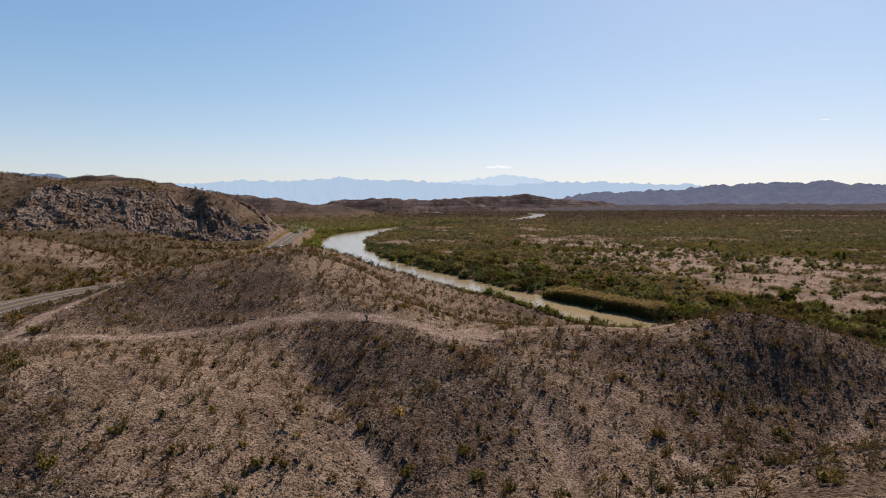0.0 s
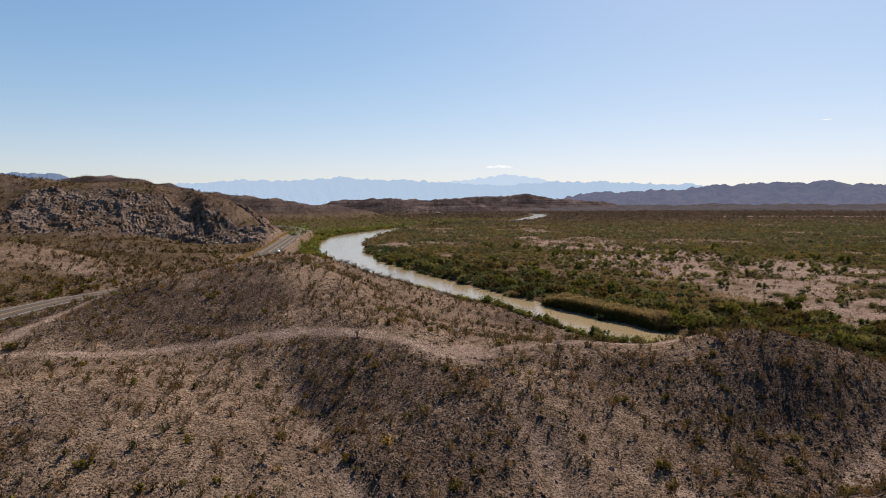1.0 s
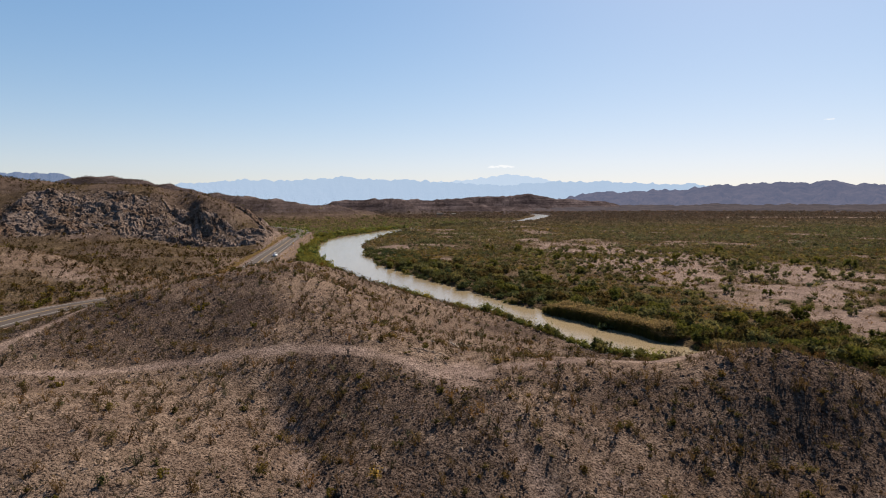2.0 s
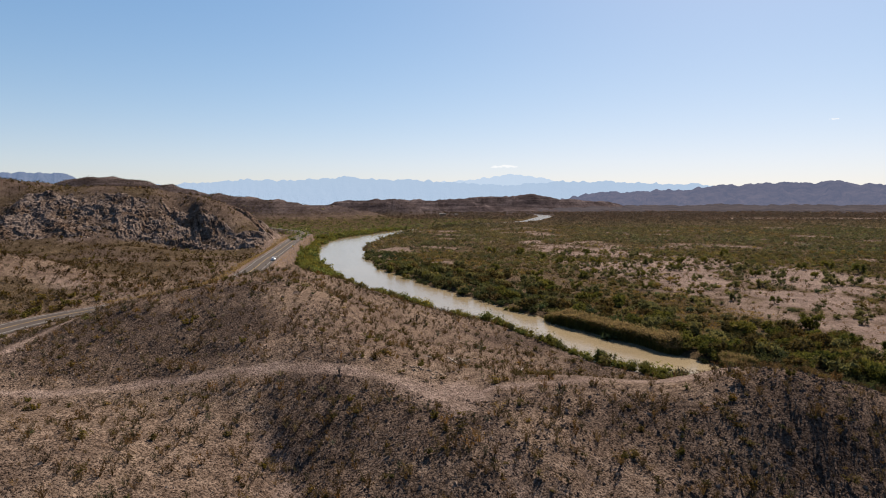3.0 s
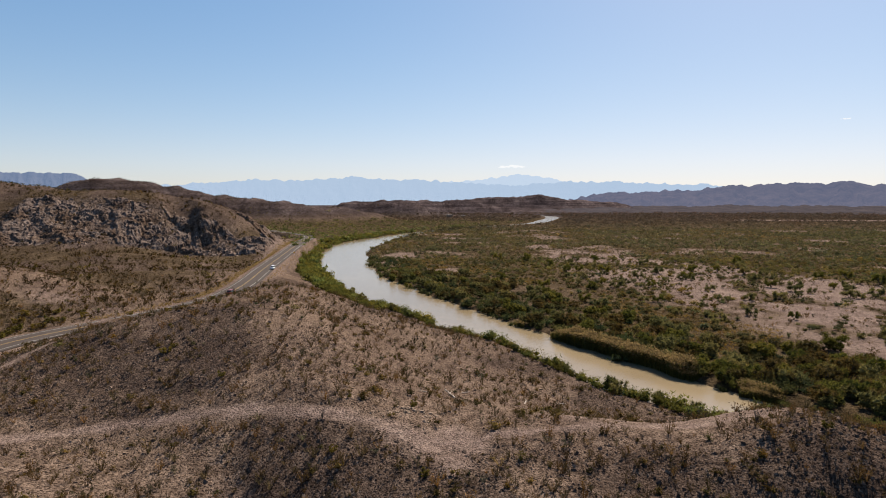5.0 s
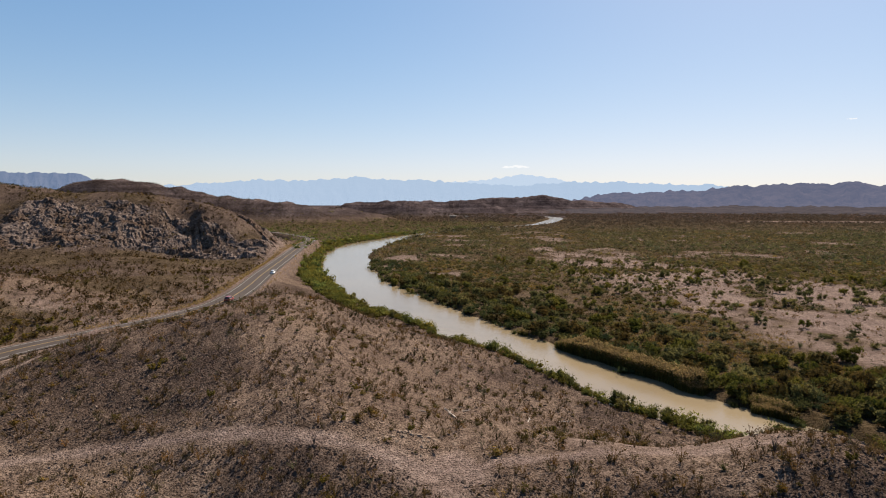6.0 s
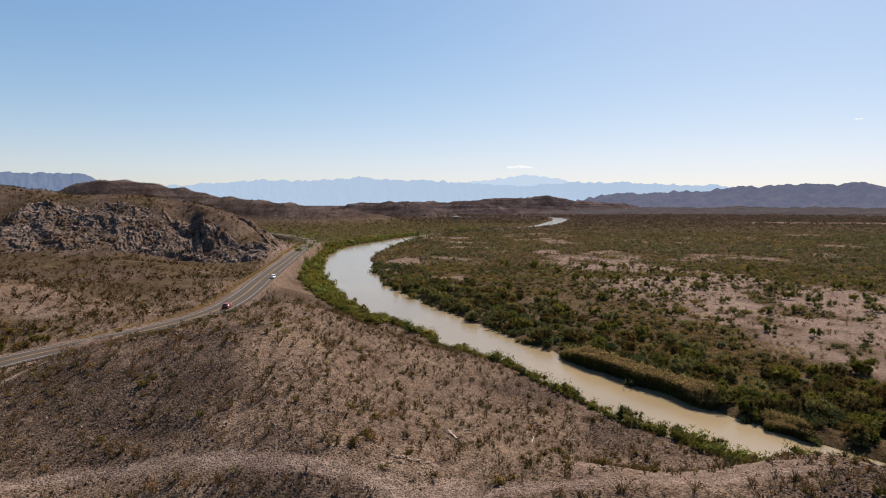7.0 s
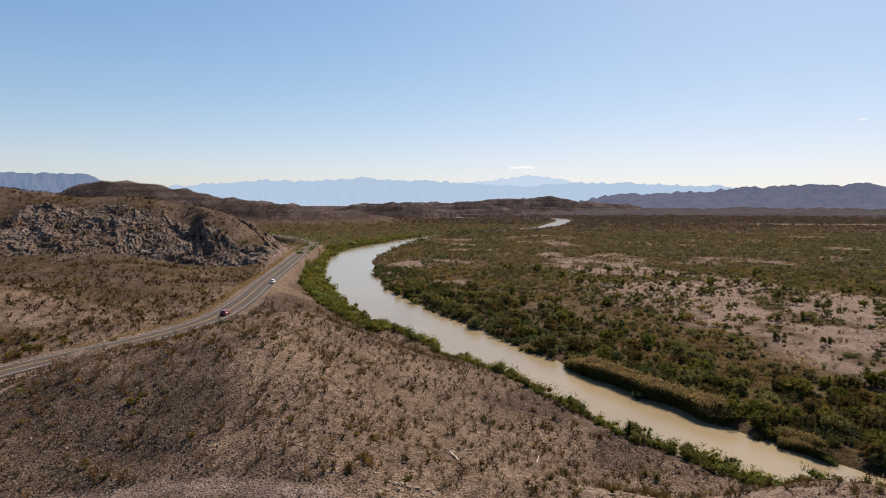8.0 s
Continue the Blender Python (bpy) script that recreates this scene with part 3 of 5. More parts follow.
def build_outcrop():
    """The bare jagged rock that breaks through the hill beside the road."""
    xs, ys = np.arange(-345, -96, 0.7), np.arange(318, 486, 0.7)
    X, Y = np.meshgrid(xs, ys)
    x, y = X.ravel(), Y.ravel()
    z, rock, _, _, road_d, _ = land(x, y)
    rock = rock * smooth(10, 17, road_d)
    wx, wy = x + 2.5 * layered(x, y, 9, 2, 24), y + 2.5 * layered(x, y, 9, 2, 25)
    u, v = 0.8 * wx + 0.6 * wy, 0.8 * wy - 0.6 * wx
    detail = 2.2 * blocks(u, 0.4 * v, 5.5, 101) + 1.6 * blocks(u * 0.6, v, 3.0, 131) + 1.0 * blocks(wx, wy, 1.5, 161) + 6.0 * (ridged(u, 0.3 * v, 24, 3, 26) - 0.5)
    z = z - 1.2 + smooth(0.05, 0.6, rock) * (0.78 * detail + 0.7)
    n, m = len(xs), len(ys)
    i = (np.arange(m - 1)[:, None] * n + np.arange(n - 1)[None, :]).ravel()
    keep = rock[i] > 0.02
    quads = np.stack([i, i + 1, i + n + 1, i + n], 1)[keep]
    used, inverse = np.unique(quads, return_inverse=True)
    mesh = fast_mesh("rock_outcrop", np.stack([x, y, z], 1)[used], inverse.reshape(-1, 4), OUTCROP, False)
    tagged(new("rock_outcrop", mesh), "jagged grey-pink rock face of the roadside hill", "rock face", kind="structure")


build_outcrop()


def ribbon(line, left, right, lift):
    """A strip along a line of x, y, z, from left to right of it (metres), as verts and quads."""
    line = np.asarray(line, float)
    way = np.gradient(line[:, :2], axis=0)
    way /= np.linalg.norm(way, axis=1)[:, None]
    across = np.stack([-way[:, 1], way[:, 0]], 1)
    offs = np.linspace(left, right, 5) if abs(right - left) > 1 else np.array([left, right])
    verts = np.concatenate([np.column_stack([line[:, :2] + across * o, line[:, 2] + lift]) for o in offs])
    n, k = len(line), len(offs)
    faces = [(c * n + r, (c + 1) * n + r, (c + 1) * n + r + 1, c * n + r + 1) for c in range(k - 1) for r in range(n - 1)]
    return verts, np.array(faces)


def solid_ribbon(name, line, left, right, lift, thick, material, parent=None):
    v, f = ribbon(line, left, right, lift)
    low = v - (0, 0, thick)
    n, m = len(line), len(v)
    edge = []
    for r in range(n - 1):
        edge += [(r, r + 1, m + r + 1, m + r), (m - n + r + 1, m - n + r, 2 * m - n + r, 2 * m - n + r + 1)]
    ob = new(name, fast_mesh(name, np.vstack([v, low]), np.vstack([f, np.array(edge)]), material, False))
    ob.parent = parent
    return ob


def build_water():
    line = np.column_stack([RIVER[:, :2], np.zeros(len(RIVER))])
    v, f = ribbon(line, 34, -34, 0.0)
    tagged(new("river_water", fast_mesh("river_water", v, f, WATER, True)), "silty tan river with a calm rippled surface", "river", kind="structure")


build_water()


def build_road():
    road = tagged(new("road", None), "two-lane grey asphalt road with painted lines", "road", kind="structure")
    parts = [("asphalt", 4.6, -5.0, 0.0, 0.25, ASPHALT), ("edge_line", 3.72, 3.60, 0.006, 0.004, WHITE_LINE), ("edge_line", -3.60, -3.72, 0.006, 0.004, WHITE_LINE),
             ("centre_line", 0.20, 0.08, 0.006, 0.004, YELLOW_LINE), ("centre_line", -0.08, -0.20, 0.006, 0.004, YELLOW_LINE)]
    for name, a, b, lift, thick, material in parts:
        solid_ribbon(name, ROAD, a, b, lift, thick, material, road)


build_road()


# ---- far ranges ----
def far_range(name, crest, distance, depth, material, label, wild, seed, spur=0.5):
    """A range as bearing (degrees to the right of +y) and crest angle (degrees above the eye at 40 m), at that distance."""
    crest = np.array(crest, float)
    bearings = np.linspace(crest[0, 0], crest[-1, 0], 420)
    tops = 40 + distance * np.tan(np.radians(np.interp(bearings, crest[:, 0], crest[:, 1])))
    rows = 26
    verts = []
    for r in range(rows):
        k = r / (rows - 1)
        reach = distance - depth * (1 - k)
        a = np.radians(bearings)
        x, y = reach * np.sin(a), reach * np.cos(a)
        spurs = ridged(bearings * 12 + 14 * k * np.sin(bearings * 1.7), bearings * 0 + 24 * k, 9.0, 4, seed) - 0.5
        z = 2 + (tops - 2) * np.clip(k ** 1.5 * (1 + spur * spurs * (1 - k)), 0, 1)
        z += wild * layered(bearings * 10, bearings * 0 + 16.0 * (k - 1), 5.0, 4, seed + 7, 0.6) * min(1, 3 * k)
        verts.append(np.stack([x, y, z], 1))
    n = len(bearings)
    i = (np.arange(rows - 1)[:, None] * n + np.arange(n - 1)[None, :]).ravel()
    ob = new(name, fast_mesh(name, np.vstack(verts), np.stack([i, i + 1, i + n + 1, i + n], 1), material, True))
    return tagged(ob, label, "mountain range", kind="structure")


# haze is emitted by the ranges: colour of the glow, then its share
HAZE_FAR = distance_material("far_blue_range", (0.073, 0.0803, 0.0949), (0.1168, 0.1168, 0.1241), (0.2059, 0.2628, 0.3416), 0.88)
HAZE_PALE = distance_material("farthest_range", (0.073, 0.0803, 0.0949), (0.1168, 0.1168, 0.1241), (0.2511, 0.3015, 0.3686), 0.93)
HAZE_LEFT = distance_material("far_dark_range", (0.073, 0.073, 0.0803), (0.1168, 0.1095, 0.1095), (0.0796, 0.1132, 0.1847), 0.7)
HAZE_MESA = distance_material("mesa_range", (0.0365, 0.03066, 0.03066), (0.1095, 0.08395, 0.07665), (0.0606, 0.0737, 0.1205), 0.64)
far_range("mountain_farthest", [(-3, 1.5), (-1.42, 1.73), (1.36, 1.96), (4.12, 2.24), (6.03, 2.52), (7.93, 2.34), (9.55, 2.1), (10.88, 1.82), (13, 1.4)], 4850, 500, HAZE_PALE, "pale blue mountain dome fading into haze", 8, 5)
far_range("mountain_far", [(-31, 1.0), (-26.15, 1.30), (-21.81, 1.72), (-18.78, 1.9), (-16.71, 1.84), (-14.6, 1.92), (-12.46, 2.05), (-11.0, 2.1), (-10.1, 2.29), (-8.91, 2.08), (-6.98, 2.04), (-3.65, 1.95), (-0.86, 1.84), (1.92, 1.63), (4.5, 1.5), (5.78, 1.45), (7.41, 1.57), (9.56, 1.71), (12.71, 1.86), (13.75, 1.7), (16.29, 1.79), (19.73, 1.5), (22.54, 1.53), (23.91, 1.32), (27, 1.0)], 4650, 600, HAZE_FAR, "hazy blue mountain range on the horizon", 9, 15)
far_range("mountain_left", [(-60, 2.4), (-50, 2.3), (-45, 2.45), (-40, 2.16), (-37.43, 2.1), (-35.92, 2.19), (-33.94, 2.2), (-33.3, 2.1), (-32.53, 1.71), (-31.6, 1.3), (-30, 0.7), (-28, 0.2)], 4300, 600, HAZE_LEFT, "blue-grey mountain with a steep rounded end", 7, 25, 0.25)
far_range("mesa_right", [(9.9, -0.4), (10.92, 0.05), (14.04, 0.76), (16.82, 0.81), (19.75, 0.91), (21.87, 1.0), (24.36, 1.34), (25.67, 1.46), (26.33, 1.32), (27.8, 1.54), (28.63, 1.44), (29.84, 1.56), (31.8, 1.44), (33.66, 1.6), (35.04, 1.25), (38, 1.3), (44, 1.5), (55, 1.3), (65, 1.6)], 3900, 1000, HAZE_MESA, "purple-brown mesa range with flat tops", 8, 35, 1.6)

# brown ground colour under a weaker emitted haze
HAZE_FOOT = distance_material("hazy_foothills", (0.02482, 0.01898, 0.01679), (0.06935, 0.05329, 0.04672), (0.0453, 0.0467, 0.0621), 0.35)
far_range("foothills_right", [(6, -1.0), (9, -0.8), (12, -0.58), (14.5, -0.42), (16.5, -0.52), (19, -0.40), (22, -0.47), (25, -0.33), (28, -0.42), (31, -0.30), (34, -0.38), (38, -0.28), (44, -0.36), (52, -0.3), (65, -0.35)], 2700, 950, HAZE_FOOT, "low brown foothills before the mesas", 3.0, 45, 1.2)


# ---- plants: shapes of unit height, repeated over the land ----
def triangles_at(rng, centres, size, upright=0.8, slim=0.42):
    """One small slim leaf-like triangle at each centre, most of them pointing up and out."""
    n = len(centres)
    a = rng.normal(size=(n, 3)) + (0, 0, upright)
    b = rng.normal(size=(n, 3))
    a /= np.linalg.norm(a, axis=1)[:, None]
    b -= a * (a * b).sum(1)[:, None]
    b /= np.linalg.norm(b, axis=1)[:, None]
    s = size * rng.uniform(0.6, 1.5, (n, 1))
    verts = np.stack([centres + a * s * 1.2, centres - a * s * 0.7 + b * s * slim, centres - a * s * 0.7 - b * s * slim], 1).reshape(-1, 3)
    return verts, np.arange(3 * n).reshape(-1, 3)


def join_arrays(pieces):
    verts, faces, at = [], [], 0
    for v, f in pieces:
        verts.append(v)
        faces.append(f + at)
        at += len(v)
    return np.vstack(verts), np.vstack(faces)


def stems(rng, count, lean, base=0.0, thick=0.03, low=0.7, high=1.0):
    """Thin upright wedges fanning out of one root; returns arrays and the points along them."""
    verts, faces, along_stem = [], [], []
    for k in range(count):
        a, r = rng.uniform(0, 2 * math.pi), lean * math.sqrt(rng.uniform(0.05, 1))
        tip = np.array([r * math.cos(a), r * math.sin(a), rng.uniform(low, high)])
        foot = tip * (0.12, 0.12, 0) + (0, 0, base)
        side = np.array([-math.sin(a), math.cos(a), 0]) * thick
        verts += [foot - side, foot + side, tip]
        faces.append((3 * k, 3 * k + 1, 3 * k + 2))
        for u in rng.uniform(0.35, 1.0, 6):
            along_stem.append(foot + (tip - foot) * u)
    return np.array(verts), np.array(faces), np.array(along_stem)


def shrub_shape(seed, leaves, lean=0.55, size=0.09, count=10):
    """An open desert shrub: a fan of twigs with tufts of small leaves."""
    rng = np.random.default_rng(seed)
    v, f, spots = stems(rng, count, lean)
    spots = spots[rng.integers(0, len(spots), leaves)] + rng.normal(size=(leaves, 3)) * (0.07, 0.07, 0.05)
    return join_arrays([(v, f), triangles_at(rng, spots, size)])


def bush_shape(seed, leaves, size=0.13, wide=0.62, lumps=6, inner=1):
    """A dense leafy bush of several rounded lumps that reach down to the ground."""
    rng = np.random.default_rng(seed)
    middle = np.column_stack([rng.uniform(-1, 1, (lumps, 2)) * wide * 0.6, rng.uniform(0.2, 0.66, lumps)])
    reach = rng.uniform(0.24, 0.38, lumps)
    own = rng.integers(0, lumps, leaves)
    d = rng.normal(size=(leaves, 3))
    d /= np.linalg.norm(d, axis=1)[:, None]
    spots = middle[own] + d * (reach[own] * rng.uniform(0.5, 1.05, leaves))[:, None] * (1.25, 1.25, 1.0)
    spots[:, 2] = np.where(spots[:, 2] < 0.04, rng.uniform(0.04, 0.4, leaves), spots[:, 2])
    # opaque cores added inside the lumps to block light and darken the inside
    core_v, core_f = [], []
    for k, (m, r) in enumerate(zip(middle[:inner], reach)):
        v = np.array([(1, 0, 0), (0, 1, 0), (-1, 0, 0), (0, -1, 0), (0, 0, 0.8), (0, 0, -1)]) * r * rng.uniform(0.5, 0.74, (6, 1))
        core_v.append(v + m * (0.85, 0.85, 0.8))
        core_f.append(np.array([(0, 1, 4), (1, 2, 4), (2, 3, 4), (3, 0, 4), (1, 0, 5), (2, 1, 5), (3, 2, 5), (0, 3, 5)]))
    return join_arrays([triangles_at(rng, spots, size, 1.2, 0.34)] + list(zip(core_v, core_f)))


def scattered(name, shapes, places, sizes, material, tints, label, category, seed=0):
    """All plants of one kind as one mesh. places (n, 3); sizes (n,) or (n, 2) for width and height."""
    rng = np.random.default_rng(seed)
    pick = rng.integers(0, len(shapes), len(places))
    turn = rng.uniform(0, 2 * math.pi, len(places))
    sizes = np.asarray(sizes, float)
    wide, high = (sizes, sizes) if sizes.ndim == 1 else (sizes[:, 0], sizes[:, 1])
    verts, faces, colours, at = [], [], [], 0
    for k, (v, f) in enumerate(shapes):
        mine = np.where(pick == k)[0]
        if not len(mine):
            continue
        c, s = np.cos(turn[mine])[:, None], np.sin(turn[mine])[:, None]
        x = (v[None, :, 0] * c - v[None, :, 1] * s) * wide[mine, None] + places[mine, 0, None]
        y = (v[None, :, 0] * s + v[None, :, 1] * c) * wide[mine, None] + places[mine, 1, None]
        z = v[None, :, 2] * high[mine, None] + places[mine, 2, None]
        verts.append(np.stack([x, y, z], 2).reshape(-1, 3))
        faces.append((f[None] + (np.arange(len(mine)) * len(v))[:, None, None]).reshape(-1, 3) + at)
        colours.append(np.repeat(tints[mine], len(v), 0))
        at += len(mine) * len(v)
    mesh = fast_mesh(name, np.vstack(verts), np.vstack(faces), material, False, np.vstack(colours))
    return tagged(new(name, mesh), label, category, kind="stuff")


def in_sight(x, y):
    """A wide wedge of land before the camera's path."""
    return (np.abs(np.arctan2(x - 5, y + 12)) < radians(42)) & (y > 38)


def sown(rng, count, x0, x1, y0, y1):
    x, y = rng.uniform(x0, x1, count), rng.uniform(y0, y1, count)
    keep = in_sight(x, y)
    return x[keep], y[keep]


def tones(rng, n, warm=0.25, light=0.3):
    """Plant to plant differences: from grey-brown to fresh green."""
    w = rng.normal(0, warm, n)
    b = np.exp(rng.normal(0, light, n))
    return np.clip(np.stack([b * (1 + 0.6 * w), b * (1 + 0.15 * w), b * (1 - 0.3 * w)], 1), 0.15, 3)


def sown_along(rng, count, y0, y1, off0, off1):
    """Places beside the river, off metres beyond its edge (left bank: positive)."""
    line = RIVER[(RIVER[:, 1] > y0) & (RIVER[:, 1] < y1)]
    i = rng.uniform(0, len(line) - 1.001, count)
    k = i.astype(int)
    u = (i - k)[:, None]
    at = line[k] * (1 - u) + line[k + 1] * u
    way = line[k + 1, :2] - line[k, :2]
    way = way / np.linalg.norm(way, axis=1)[:, None]
    off = rng.uniform(off0, off1, count)
    off = np.sign(off) * at[:, 2] + off
    return at[:, 0] - way[:, 1] * off, at[:, 1] + way[:, 0] * off


def track_clear(x, y):
    d = np.minimum(along(x, y, TRACKS[0])[0], along(x, y, TRACKS[1])[0])
    for cx, cy, r in CLEARING:
        d = np.minimum(d, np.hypot(x - cx, y - cy) - r + 2)
    return d


def sow_hills():
    rng = np.random.default_rng(11)
    fine = [shrub_shape(100 + k, 52, 0.6 + 0.07 * (k % 4), 0.085, 10) for k in range(10)]
    x, y = sown(rng, 21500, -150, 130, 42, 262)
    z, rock, bank, side, road_d, _ = land(x, y)
    thin = rng.uniform(0, 1, len(x)) < 0.66 + 0.5 * layered(x, y, 18, 3, 91)
    keep = (side > 0) & (bank > 4) & (road_d > 8) & (track_clear(x, y) > 1.9) & thin
    x, y, z = x[keep], y[keep], z[keep]
    high = np.clip(rng.lognormal(-0.2, 0.42, len(x)), 0.3, 1.9)
    scattered("hill_shrubs", fine, np.stack([x, y, z - 0.04], 1), np.stack([high * rng.uniform(0.8, 1.25, len(x)), high], 1), CREOSOTE, tones(rng, len(x), 0.3, 0.32), "sparse grey-brown desert shrubs on stony hills", "shrubs", 12)
    # rounder olive bushes between them
    round_shapes = [bush_shape(250 + k, 80, 0.1, 0.6, 4, 2) for k in range(8)]
    x, y = sown(rng, 4200, -120, 110, 42, 230)
    z, rock, bank, side, road_d, _ = land(x, y)
    thin = rng.uniform(0, 1, len(x)) < 0.5 + 0.6 * layered(x, y, 22, 3, 98)
    keep = (side > 0) & (bank > 4) & (road_d > 8) & (track_clear(x, y) > 2.2) & thin
    x, y, z = x[keep], y[keep], z[keep]
    high = np.clip(rng.lognormal(-0.2, 0.35, len(x)), 0.4, 1.6)
    scattered("hill_bushes", round_shapes, np.stack([x, y, z - 0.06], 1), np.stack([high * rng.uniform(1.0, 1.5, len(x)), high], 1), CREOSOTE, tones(rng, len(x), 0.3, 0.3) * (1.0, 1.08, 0.7), "rounded olive and yellow-brown bushes on stony hills", "bushes", 14)
    # the farther slopes beyond the road
    coarse = [shrub_shape(200 + k, 20, 0.65, 0.17, 5) for k in range(8)]
    x, y = sown(rng, 66000, -700, -60, 120, 1050)
    z, rock, bank, side, road_d, _ = land(x, y)
    thin = rng.uniform(0, 1, len(x)) < (0.75 + 0.55 * layered(x, y, 30, 3, 92)) * (1 - 0.5 * rock)
    keep = (side > 0) & (bank > 10) & (road_d > 9) & thin & (x < -85) & ((y < 520) | (z > 12)) & (track_clear(x, y) > 2)
    x, y, z = x[keep], y[keep], z[keep]
    high = np.clip(rng.lognormal(0.08, 0.42, len(x)), 0.4, 2.6) * (1 - 0.2 * smooth(420, 470, y))
    fresh = smooth(0.1, 0.6, layered(x, y, 25, 3, 93))[:, None]
    tint = tones(rng, len(x), 0.14, 0.5) * (0.55, 0.53, 0.36) * (1 + fresh * np.array([0.25, 0.45, -0.1]))
    scattered("slope_shrubs", coarse, np.stack([x, y, z - 0.05], 1), np.stack([high * 1.2, high], 1), CREOSOTE, tint, "olive and brown scrub on slopes beyond the road", "shrubs", 13)


def thicket_cover(x, y):
    """How densely the flood plain is overgrown: 0 to 1."""
    return np.clip(0.95 + 0.55 * layered(x, y, 55, 3, 94) - 0.95 * sandiness(x, y), 0.03, 1)


def sow_plain():
    rng = np.random.default_rng(21)
    near_shapes = [bush_shape(300 + k, 200, 0.070, 0.58 + 0.06 * (k % 3), 5 + k % 4, 8) for k in range(10)]
    mid_shapes = [bush_shape(350 + k, 52, 0.13, 0.62, 5, 3) for k in range(8)]
    far_shapes = [bush_shape(400 + k, 11, 0.25, 0.62, 4, 1) for k in range(6)]
    # within about 350 m
    x, y = sown(rng, 40000, -60, 420, 100, 430)
    z, _, bank, side, _, _ = land(x, y)
    fringe = smooth(48, 12, bank)
    keep = (side < 0) & (bank > 1.2) & (rng.uniform(0, 1, len(x)) < np.maximum(thicket_cover(x, y) * 0.42, fringe * 0.5))
    x, y, z, bank, fringe = x[keep], y[keep], z[keep], bank[keep], fringe[keep]
    high = np.clip(rng.lognormal(0.4, 0.36, len(x)), 0.6, 3.0) * (1 + 0.3 * fringe)
    tint = tones(rng, len(x), 0.25, 0.28) * (1.2, 1.06, 0.9) * (1 + np.clip(layered(x, y, 30, 3, 95), -0.5, 1)[:, None] * np.array([0.25, 0.2, 0.0]))
    # darker green near the water, with the bank's shade put into the tint
    tint = tint * (1 - 0.42 * fringe[:, None] * np.array([1, 0.66, 0.8]))
    close = (bank < 120) & (y < 340)
    for mask, shapes, name, label in ((close, near_shapes, "river_thicket", "dense olive-green thicket beside the river"), (~close, mid_shapes, "plain_thicket", "scattered olive-brown thickets on the river plain")):
        scattered(name, shapes, np.stack([x, y, z - 0.1], 1)[mask], np.stack([high * 1.2, high], 1)[mask], THICKET, tint[mask], label, "bushes", 22)
    # farther out, both sides of the river
    x, y = sown(rng, 54000, -420, 1500, 430, 1800)
    z, rock, bank, side, road_d, _ = land(x, y)
    chance = np.where(side < 0, thicket_cover(x, y) * 0.9, 0.45 * (z < 9) + 0.05)
    chance = np.maximum(chance, smooth(30, 8, bank))
    keep = (bank > np.where(y > 1000, 14, 2)) & (rng.uniform(0, 1, len(x)) < chance) & ((y > 560) | (side < 0) | (bank < 28))
    high_bank = bank[keep]
    x, y, z = x[keep], y[keep], z[keep]
    high = np.clip(rng.lognormal(0.75, 0.36, len(x)), 1.0, 5) * (1 + smooth(700, 1500, y) * 0.3) * (1 + 0.9 * smooth(26, 4, high_bank) * smooth(640, 720, y) * smooth(1000, 940, y))
    left_bank = ((side[keep] > 0) & (y < 1150))[:, None]
    # blue is kept up for haze; darker and purple-brown with distance
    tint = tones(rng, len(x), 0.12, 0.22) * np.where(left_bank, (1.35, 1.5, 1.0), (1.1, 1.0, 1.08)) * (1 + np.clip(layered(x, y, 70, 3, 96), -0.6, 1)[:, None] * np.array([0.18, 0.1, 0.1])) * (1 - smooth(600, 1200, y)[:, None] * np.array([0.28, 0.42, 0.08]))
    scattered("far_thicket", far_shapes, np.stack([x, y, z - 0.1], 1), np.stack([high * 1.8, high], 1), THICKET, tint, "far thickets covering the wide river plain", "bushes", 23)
    # the middle of the plain, overgrown more closely
    x, y = sown(rng, 30000, -60, 560, 400, 900)
    z, _, bank, side, _, _ = land(x, y)
    keep = (side < 0) & (bank > 3) & (rng.uniform(0, 1, len(x)) < 0.6 * thicket_cover(x, y) * smooth(920, 760, y))
    x, y, z = x[keep], y[keep], z[keep]
    high = np.clip(rng.lognormal(0.4, 0.36, len(x)), 0.7, 3.4)
    tint = tones(rng, len(x), 0.16, 0.3) * (1.12, 0.98, 0.88) * (1 + np.clip(layered(x, y, 70, 3, 99), -0.7, 1)[:, None] * np.array([0.35, 0.1, 0.05]))
    scattered("plain_cover", far_shapes, np.stack([x, y, z - 0.1], 1), np.stack([high * 1.6, high], 1), THICKET, tint, "low olive and rust-brown bushes on the river plain", "bushes", 26)
    # ochre grass between the river thicket and the flats
    tufts = [shrub_shape(540 + k, 8, 0.7, 0.16, 9) for k in range(5)]
    x, y = sown_along(rng, 15000, 130, 420, -70, -12)
    z, _, bank, side, _, _ = land(x, y)
    keep = (side < 0) & (layered(x, y, 26, 3, 100) > 0.12) & in_sight(x, y) & (rng.uniform(0, 1, len(x)) < 0.8)
    x, y, z = x[keep], y[keep], z[keep]
    high = rng.uniform(0.3, 0.8, len(x))
    scattered("plain_grass", tufts, np.stack([x, y, z - 0.03], 1), np.stack([high * 1.8, high], 1), DRYGRASS, tones(rng, len(x), 0.15, 0.2) * (0.75, 0.72, 0.42), "ochre dry grass between bushes on the river plain", "grass", 27)
    # open ground scrub, twiggy and brown
    twiggy = [shrub_shape(500 + k, 30, 0.7, 0.12, 8) for k in range(8)]
    x, y = sown(rng, 11000, 20, 480, 130, 560)
